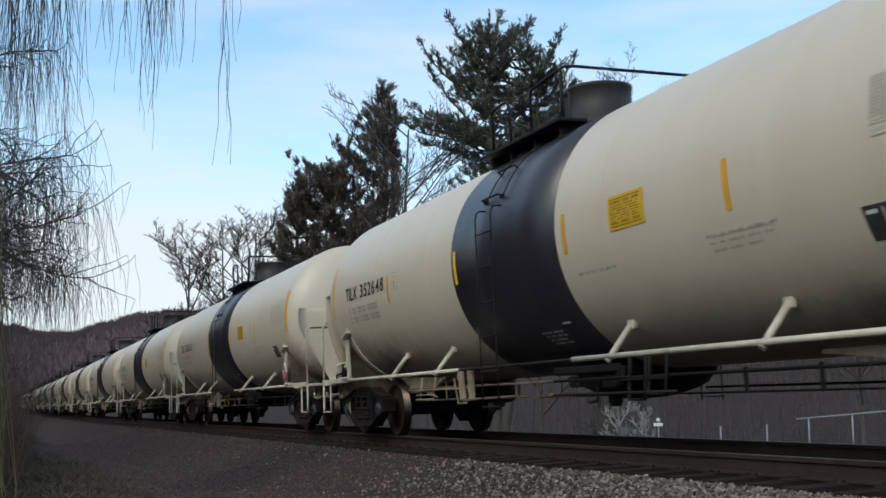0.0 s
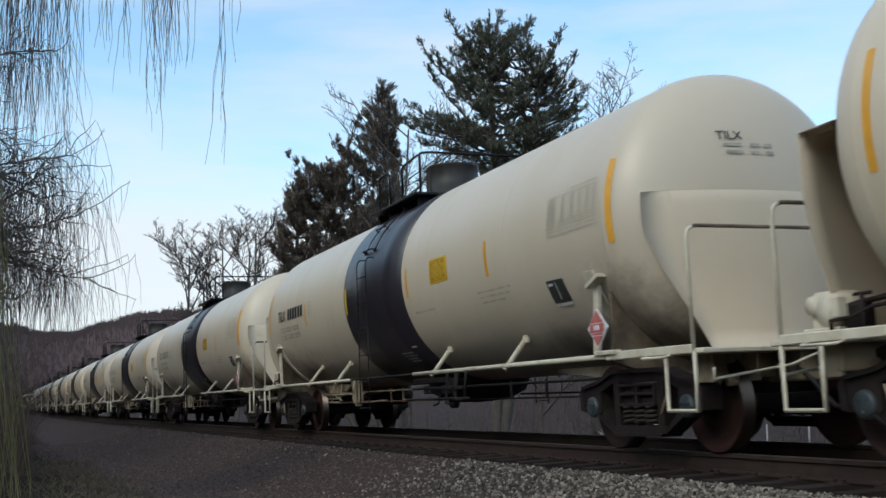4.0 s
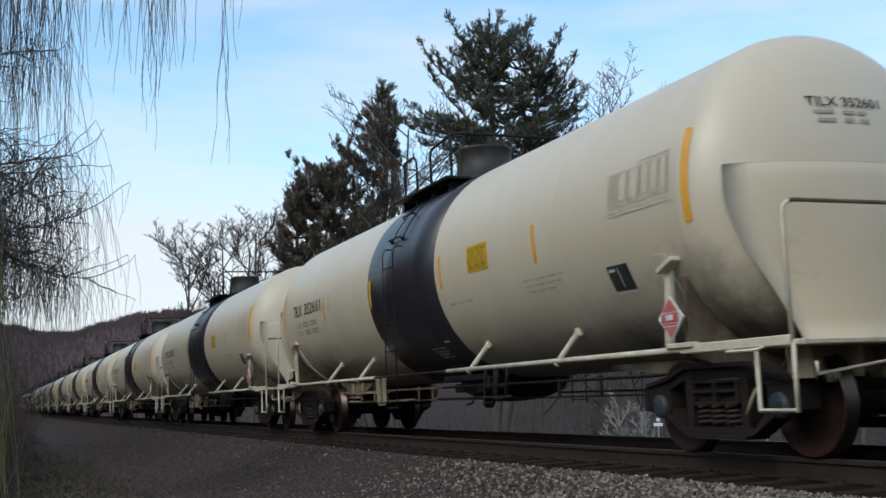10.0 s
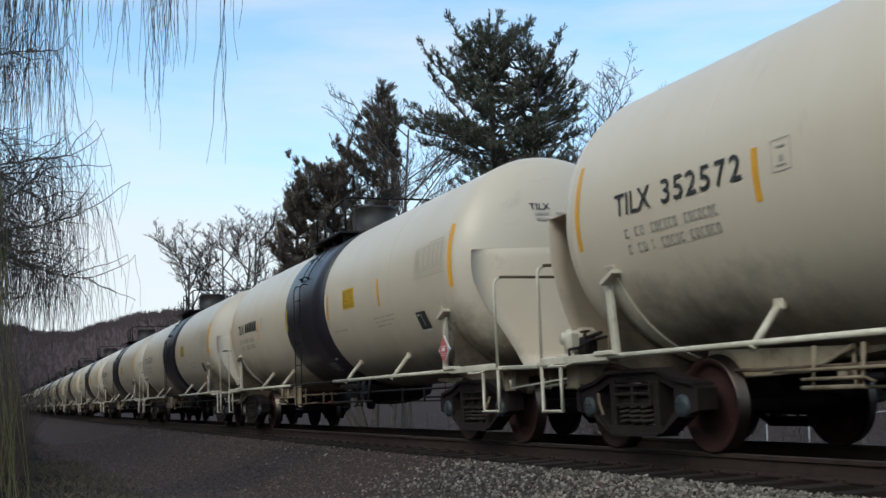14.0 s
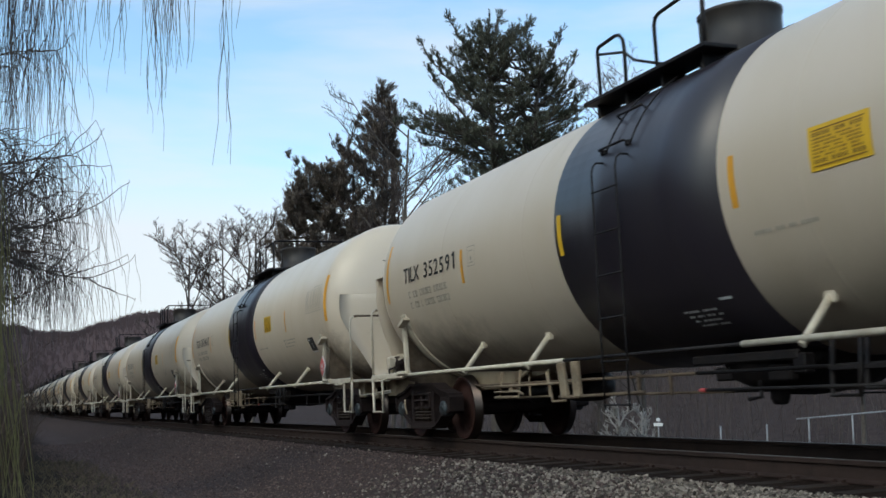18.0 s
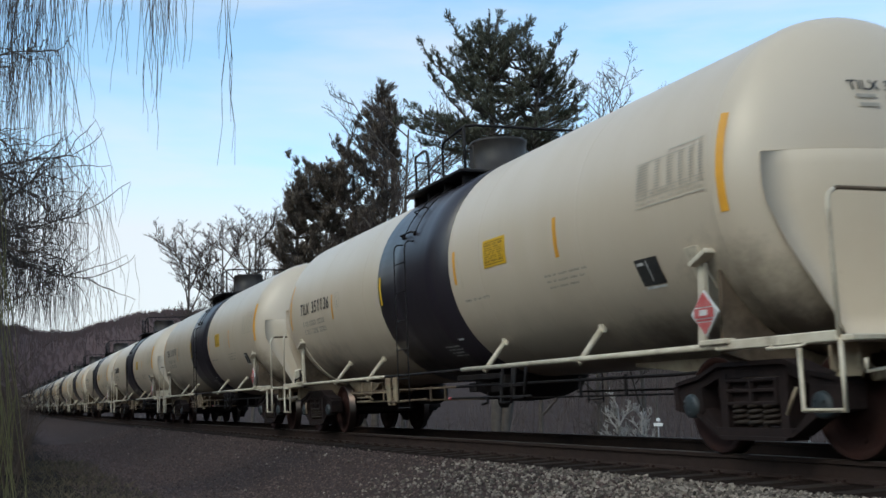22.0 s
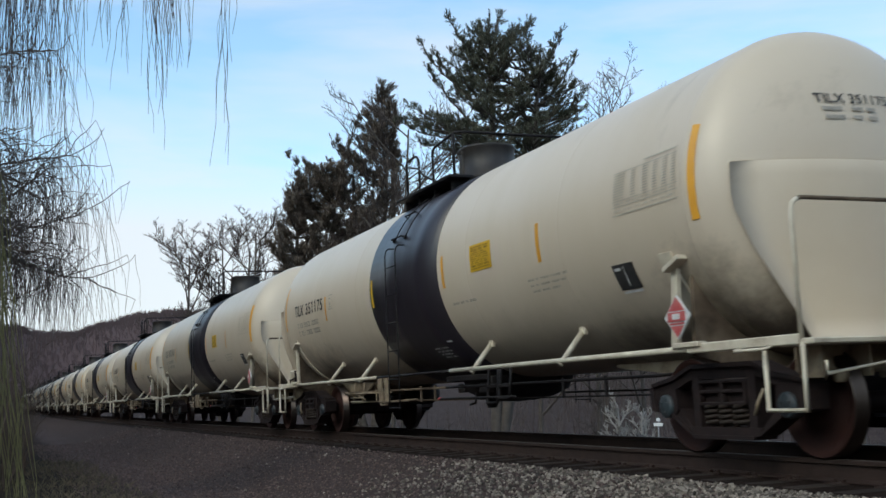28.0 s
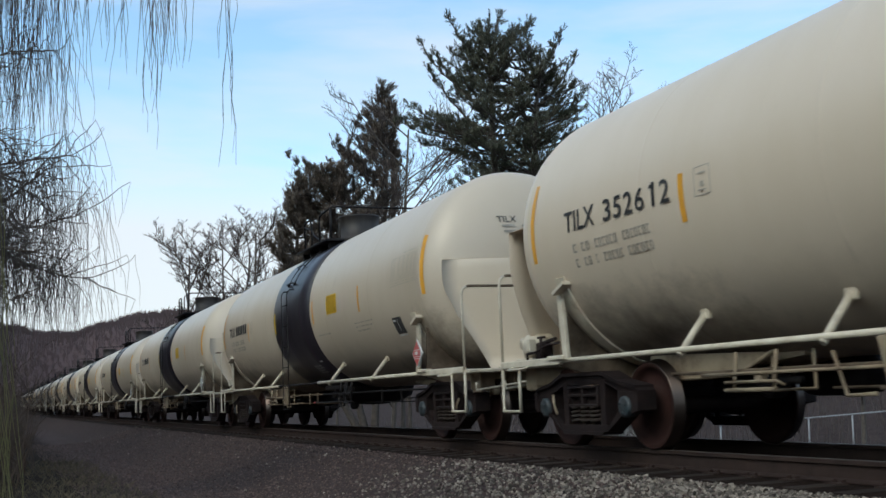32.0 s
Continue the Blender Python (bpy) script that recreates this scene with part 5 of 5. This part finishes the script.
def willow():
    rnd = random.Random(5)
    tree = tagged(new("willow_tree"), "leafless weeping willow with long hanging shoots", "tree")
    base = Vector((-17.0, -9.2, ground_height(-17, -9.2) - 0.1))
    tree.location = base
    wood, fine = Shape(), Shape()
    trunk = limb_path((0, 0, 0), (0.03, 0.04, 1), 6.4, 8, rnd, 0.10)
    wood.tube(trunk, 0.30, 12, 0.16, caps=False)

    def bunch(tops, lo, hi, mat, r, drift=(0, 0)):
        """Shoots that hang and sway together."""
        o = sum(tops, Vector()) / len(tops)
        sh = Shape()
        for t in tops:
            pts = strand(sh, t - o, rnd.uniform(lo, hi), rnd, r, drift)
            for k in rnd.sample(range(1, 6), rnd.choice((0, 1, 2, 2))):
                strand(sh, pts[k], rnd.uniform(0.2, 0.5) * hi, rnd, r * 0.8, (rnd.uniform(-0.12, 0.12), rnd.uniform(-0.12, 0.12)), 4)
        ob = tagged(part("shoot_curtain", sh, mat, tree), kind="stuff")
        ob.location = o
        SWAYING.append((ob, o, rnd.uniform(0, 6.28)))

    # crooked side limbs over the verge, with shoots hanging from every twig
    for i in range(19):
        z = 3.15 + 2.45 * i / 18
        f = z / 6.4 * 8
        k = min(int(f), 7)
        length = rnd.uniform(2.5, 3.4) * (1.0 if i < 11 else 0.74)
        way = Vector((rnd.uniform(-0.4, 0.6), 1.0, rnd.uniform(0.0, 0.35)))
        pts = limb_path(trunk[k].lerp(trunk[k + 1], f - k), way, length, 12, rnd, 0.62, -0.30)
        pts = [p for p in pts if p.z > 2.9]
        wood.tube(pts, 0.030, 5, 0.008, caps=False)
        tips = []
        for j in range(3, len(pts)):
            d = (pts[j] - pts[j - 1]).normalized()
            for q in range(3):
                tw = limb_path(pts[j], d * 0.8 + Vector((rnd.uniform(-0.9, 0.9), rnd.uniform(-0.7, 0.9), rnd.uniform(-0.3, 0.9))), rnd.uniform(0.4, 1.0), 6, rnd, 0.85, -0.35)
                tw = [p for p in tw if p.z > 2.75]
                if len(tw) > 1:
                    fine.tube(tw, 0.009, 3, 0.004, caps=False)
                    tips += tw[1:]
        if not tips:
            continue
        o = sum(tips, Vector()) / len(tips)
        sh = Shape()
        for t in tips:
            if rnd.random() < 0.80:
                path = limb_path(t - o, (rnd.uniform(-0.5, 0.5), rnd.uniform(-0.4, 0.5), -0.3), min(rnd.uniform(0.4, 1.6), max(0.12, t.z - rnd.uniform(1.9, 3.0))), 8, rnd, 0.50, -3.6)
                sh.tube(path, 0.0034, 3, 0.0022, caps=False)
        ob = tagged(part("shoot_curtain", sh, WILLOW, tree), kind="stuff")
        ob.location = o
        SWAYING.append((ob, o, rnd.uniform(0, 6.28)))
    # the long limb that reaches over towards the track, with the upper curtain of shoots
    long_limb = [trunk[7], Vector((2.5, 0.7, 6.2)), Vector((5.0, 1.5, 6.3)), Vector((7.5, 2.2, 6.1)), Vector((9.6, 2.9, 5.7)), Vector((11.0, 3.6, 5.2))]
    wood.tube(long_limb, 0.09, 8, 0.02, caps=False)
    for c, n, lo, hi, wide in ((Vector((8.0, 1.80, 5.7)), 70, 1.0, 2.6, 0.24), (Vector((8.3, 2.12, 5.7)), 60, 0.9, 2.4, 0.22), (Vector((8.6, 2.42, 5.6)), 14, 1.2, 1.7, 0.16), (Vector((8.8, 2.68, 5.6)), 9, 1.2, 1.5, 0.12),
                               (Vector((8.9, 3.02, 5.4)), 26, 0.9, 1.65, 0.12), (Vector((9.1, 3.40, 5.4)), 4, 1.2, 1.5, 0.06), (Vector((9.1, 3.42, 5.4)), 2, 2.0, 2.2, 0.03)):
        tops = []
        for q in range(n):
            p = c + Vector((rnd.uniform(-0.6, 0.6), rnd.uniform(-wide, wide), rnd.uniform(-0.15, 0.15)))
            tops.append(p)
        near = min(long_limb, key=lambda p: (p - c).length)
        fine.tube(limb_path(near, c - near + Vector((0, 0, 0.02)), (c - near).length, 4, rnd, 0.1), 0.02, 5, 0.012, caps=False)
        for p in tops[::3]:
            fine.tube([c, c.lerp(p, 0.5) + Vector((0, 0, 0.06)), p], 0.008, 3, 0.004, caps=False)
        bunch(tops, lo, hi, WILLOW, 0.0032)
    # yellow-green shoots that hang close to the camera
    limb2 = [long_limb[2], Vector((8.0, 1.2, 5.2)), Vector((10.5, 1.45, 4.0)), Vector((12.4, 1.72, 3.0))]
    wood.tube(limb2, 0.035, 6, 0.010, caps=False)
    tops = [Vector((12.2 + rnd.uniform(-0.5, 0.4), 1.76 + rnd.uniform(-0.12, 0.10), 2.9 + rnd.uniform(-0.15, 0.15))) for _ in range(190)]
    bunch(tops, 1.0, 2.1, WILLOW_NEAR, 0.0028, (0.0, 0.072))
    part("trunk", wood, BARK, tree)
    tagged(part("twig_crown", fine, WILLOW, tree), kind="stuff")


willow()


# ---- woods on the far hill and the bank behind the track ----
def far_woods():
    rnd = random.Random(21)
    sh = Shape()
    for _ in range(12000):
        x = -rnd.uniform(1020, 1240) if rnd.random() < 0.62 else -rnd.uniform(650, 1020)
        y = rnd.uniform(-140, 330) * (-x / 900)
        z = ground_height(x, y)
        h = rnd.uniform(5, 9.5) * (1.25 if rnd.random() < 0.1 else 1)
        sh.add([(x, y - 0.15, z), (x, y + 0.15, z), (x, y, z + h * 0.9)], [(0, 1, 2)])
        for k in range(8):
            a = rnd.uniform(0, 6.283)
            zb = z + h * rnd.uniform(0.10, 0.55)
            r = h * rnd.uniform(0.10, 0.36)
            tip = (x + 0.3 * r * math.cos(a), y + r * math.sin(a), zb + h * rnd.uniform(0.20, 0.45))
            sh.add([(x, y - 0.22, zb), (x, y + 0.22, zb + 0.4), tip], [(0, 1, 2)])
    m = material("far_twigs", (0.116, 0.079, 0.077), 0.95, dark=(0.086, 0.059, 0.058), scale=0.02, amount=0.9, spread=0.10, island=True)
    tagged(part("woodland", sh, m), "brown leafless woodland on the far hill", "woodland", kind="stuff")


def bank_brush():
    rnd = random.Random(22)
    sh = Shape()
    for _ in range(1500):
        q = rnd.random() ** 0.7
        y = 20 + 52 * q
        x = -rnd.uniform(6, 75) - y * 0.6
        z = ground_height(x, y) - 0.05
        h = rnd.uniform(1.2, 4.5) * (0.5 + q)
        p = Vector((x, y, z))
        pts = limb_path(p, (rnd.uniform(-0.2, 0.2), rnd.uniform(-0.2, 0.2), 1), h, 4, rnd, 0.25)
        sh.tube(pts, 0.012 + 0.010 * h, 3, 0.006, caps=False)
        for k in range(5):
            b = pts[rnd.randrange(1, 4)]
            sh.tube(limb_path(b, (rnd.uniform(-1, 1), rnd.uniform(-1, 1), 0.8), h * 0.35, 2, rnd, 0.3), 0.010, 3, 0.004, caps=False)
    tagged(part("undergrowth", sh, material("undergrowth_twigs", (0.105, 0.078, 0.069), 0.9, dark=(0.062, 0.046, 0.042), scale=0.3, amount=0.9)), "brown leafless brush on the bank", "undergrowth", kind="stuff")


def verge_thicket():
    """Brown leafless bushes that line the verge beyond the path."""
    rnd = random.Random(23)
    sh = Shape()
    for _ in range(900):
        x = -20 - 125 * rnd.random() ** 1.6
        y = -7.7 + rnd.uniform(-1.6, 1.2) + 0.25 * math.sin(x * 0.4)
        p = Vector((x, y, ground_height(x, y) - 0.05))
        h = rnd.uniform(0.9, 2.7)
        pts = limb_path(p, (rnd.uniform(-0.35, 0.35), rnd.uniform(-0.30, 0.30), 1), h, 5, rnd, 0.45)
        sh.tube(pts, 0.010 + 0.004 * h, 3, 0.004, caps=False)
        for k in range(7):
            b = pts[rnd.randrange(1, 5)]
            side = limb_path(b, (rnd.uniform(-1, 1), rnd.uniform(-1, 1), 0.7), h * rnd.uniform(0.2, 0.45), 3, rnd, 0.4)
            sh.tube(side, 0.006, 3, 0.003, caps=False)
            for q in range(2):
                sh.tube(limb_path(side[1 + q], (rnd.uniform(-1, 1), rnd.uniform(-1, 1), 0.5), h * 0.16, 2, rnd, 0.4), 0.004, 3, 0.002, caps=False)
    tagged(part("thicket", sh, material("thicket_twigs", (0.090, 0.062, 0.048), 0.9, dark=(0.052, 0.036, 0.029), scale=0.5, amount=0.9)), "brown leafless bushes along the verge", "bushes", kind="stuff")


far_woods()
bank_brush()
verge_thicket()


# ---- fence and sign behind the track ----
def fence():
    f = tagged(new("fence"), "low grey pipe fence with thin posts", "fence")
    spots = [(-29.61, 14.13), (-29.06, 15.48), (-28.54, 16.69), (-28.01, 17.96), (-27.50, 19.2), (-27.0, 20.4)]
    for i, (x, y) in enumerate(spots):
        z = ground_height(x, y) - 0.1
        top = -0.23 + 0.05 * i if i < 2 else 0.03 + 0.115 * (i - 2)
        part("post", Shape().tube([(x, y, z), (x, y, top)], 0.028, 8).tube([(x, y, top), (x, y, top + 0.02)], 0.034, 8), GALV, f)
    part("rail", Shape().tube([(spots[2][0] - 0.15, spots[2][1] - 0.36, 0.0)] + [(x, y, 0.03 + 0.115 * i) for i, (x, y) in enumerate(spots[2:])], 0.024, 8), GALV, f)


def small_sign():
    s = tagged(new("track_sign"), "small white sign on a thin post", "sign")
    x, y = -22.5, 7.27
    z = ground_height(x, y) - 0.1
    part("post", Shape().tube([(x, y, z), (x, y, 0.14)], 0.016, 6), GALV, s)
    turn = Matrix.Rotation(0.9, 4, "Z")
    part("plate", Shape().box((x + 0.02, y - 0.02, -0.03), (0.205, 0.012, 0.075), turn, 0.003), SIGN, s)
    part("plate", Shape().box((x + 0.02, y - 0.02, 0.085), (0.085, 0.012, 0.07), turn, 0.003), SIGN, s)


fence()
small_sign()


# ---- grass on the verge, ballast and ties ----
def dry_grass():
    rnd = random.Random(31)
    sh = Shape()
    for _ in range(9000):
        x = -rnd.uniform(2.6, 30)
        y = -4.9 - abs(rnd.gauss(0, 1)) * 1.4
        if rnd.random() > smoothstep(-4.6, -5.6, y) + 0.06:
            continue
        z = ground_height(x, y) - 0.01
        h = rnd.uniform(0.03, 0.13) * (1.6 if rnd.random() < 0.08 else 1)
        a = rnd.uniform(0, 6.283)
        w = Vector((math.cos(a), math.sin(a), 0)) * 0.004
        p = Vector((x, y, z))
        lean = Vector((rnd.uniform(-0.8, 0.8), rnd.uniform(-0.8, 0.8), 1)).normalized() * h
        sh.add([p - w, p + w, p + lean * 0.6 + w * 0.7, p + lean + Vector((lean.x, lean.y, -0.1 * h)) * 0.4], [(0, 1, 2, 3)])
    moss = Shape()
    for _ in range(700):
        x, y = -rnd.uniform(4.0, 13.0), -3.2 - abs(rnd.gauss(0, 0.6))
        p = Vector((x, y, ground_height(x, y) + 0.005))
        for k in range(3):
            lean = Vector((rnd.uniform(-0.7, 0.7), rnd.uniform(-0.7, 0.7), 1)).normalized() * rnd.uniform(0.02, 0.05)
            w = Vector((rnd.uniform(-1, 1), rnd.uniform(-1, 1), 0)).normalized() * 0.004
            moss.add([p - w, p + w, p + lean], [(0, 1, 2)])
    tagged(part("weeds", moss, material("weed_green", (0.075, 0.085, 0.032), 0.9, dark=(0.05, 0.05, 0.022), scale=2, amount=0.8, spread=0.4, island=True)), "small green weeds between the ballast stones", "weeds", kind="stuff")
    tagged(part("grass", sh, GRASS), "dry brown winter grass on the verge", "grass", kind="stuff")


def loose_stones(seed, count, near, far, across, size_lo, size_hi, name, label, mat):
    """Loose broken stones that thin out with the distance along the track."""
    rng = np.random.default_rng(seed)
    n = count
    x = near - (near - far) * rng.random(n) ** 1.9
    spare = rng.random(n) < 0.16
    x[spare] = near + 9 * rng.random(int(spare.sum())) ** 1.4
    y = across[0] + (across[1] - across[0]) * rng.random(n)
    if mat is STONE:
        keep = rng.random(n) < np.clip((y + 3.9) / 1.3, 0.04, 1) * np.clip(1.6 + np.minimum(x, -4) / 9, 0.012, 1)
        x, y = x[keep], y[keep]
    n = len(x)
    size = size_lo + (size_hi - size_lo) * rng.random(n) ** 1.6
    z = np.array([ground_height(a, b) for a, b in zip(x, y)]) + size * 0.35
    corner = np.array([(a, b, c) for a in (-1, 1) for b in (-1, 1) for c in (-1, 1)], float)
    v = corner[None] * (0.6 + 0.55 * rng.random((n, 8, 3)))
    v *= (size[:, None] * np.array([1, 1, 1]) * (0.7 + 0.7 * rng.random((n, 3))))[:, None, :]
    q = rng.normal(size=(n, 4))
    q /= np.linalg.norm(q, axis=1)[:, None]
    w, i, j, l = q.T
    rot = np.stack([1 - 2 * (j * j + l * l), 2 * (i * j - w * l), 2 * (i * l + w * j), 2 * (i * j + w * l), 1 - 2 * (i * i + l * l), 2 * (j * l - w * i),
                    2 * (i * l - w * j), 2 * (j * l + w * i), 1 - 2 * (i * i + j * j)], -1).reshape(n, 3, 3)
    v = np.einsum("nij,nkj->nki", rot, v) + np.stack([x, y, z], -1)[:, None, :]
    quads = np.array([(0, 1, 3, 2), (4, 6, 7, 5), (0, 4, 5, 1), (2, 3, 7, 6), (0, 2, 6, 4), (1, 5, 7, 3)])
    f = (np.arange(n)[:, None, None] * 8 + quads[None]).reshape(-1, 4)
    me = bpy.data.meshes.new(name)
    me.from_pydata(v.reshape(-1, 3), [], f.tolist())
    me.update()
    tagged(part(name, me, mat), label, name, kind="stuff")


def ties():
    tie = Shape().box((0, 0, -0.27), (0.23, 2.62, 0.17), None, 0.012).mesh("tie")
    tie.materials.append(TIE)
    plate = Shape().box((0, 0, -0.182), (0.19, 0.34, 0.014), None, 0.003)
    for a in (-0.055, 0.055):
        for b in (-0.095, 0.095):
            plate.box((a, b, -0.165), (0.022, 0.034, 0.030), None, 0.004)
    plate = plate.mesh("tie_plate")
    plate.materials.append(RAIL_SIDE)
    rest = Shape()
    rnd = random.Random(4)
    for i in range(-300, 60):
        x = i * 0.56
        m = on_track(x) @ pose(0, rnd.uniform(-0.03, 0.03), rnd.uniform(-0.004, 0.004), 0, 0, rnd.uniform(-0.8, 0.8))
        if -110 <= i <= 12:
            ob = new("tie", tie)
            ob.parent, ob.matrix_basis = track, m
            for s in (-1, 1):
                pl = new("tie_plate", plate)
                pl.parent, pl.matrix_basis = track, on_track(x) @ pose(0, s * RAIL_Y, 0)
        else:
            b = Shape().box((0, 0, -0.27), (0.23, 2.62, 0.17), None, 0.012)
            rest.add([m @ Vector(p) for p in b.v], b.f)
    tagged(part("far_ties", rest, TIE, track), kind="stuff")


dry_grass()
loose_stones(8, 105000, -3.6, -49, (-4.48, -1.48), 0.007, 0.0175, "ballast", "loose grey crushed-stone ballast", STONE)
loose_stones(9, 48000, -4.0, -46, (-5.9, -1.5), 0.006, 0.013, "gravel", "fine brown gravel on the path beside the track", GRAVEL)
ties()


# ---- what moves ----
def motions():
    times = [i * 0.5 for i in range(65)]
    at = {i: rolled(i / FPS) for i in range(0, 32 * FPS + 1)}
    for n, ob in cars.items():
        walk(ob, [(t, on_track(rolled(t) - n * CAR)) for t in times])
        sets = [c for c in ob.children if c.name.startswith("wheelset")]
        near = [i for i in at if -75 < at[i] - n * CAR < 8]
        if not near:
            continue
        first, last = near[0], near[-1]
        for c in sets:
            x = c.location.x
            rows = []
            for i in sorted({0, 32 * FPS, *near}):
                k = min(max(i, first), last)
                rows.append((i / FPS, pose(x, 0, 0.457) @ Matrix.Rotation((at[k] - at[first]) / 0.457, 4, "Y")))
            walk(c, rows)

    for ob, o, start in SWAYING:
        rows = []
        for i in range(65):
            t = i * 0.5
            a = 0.9 * math.sin(start + t * 1.9) + 0.5 * math.sin(start * 2 + t * 0.83)
            b = 1.1 * math.sin(start * 1.7 + t * 1.6)
            rows.append((t, pose(*o, a, b, 0)))
        walk(ob, rows)


motions()
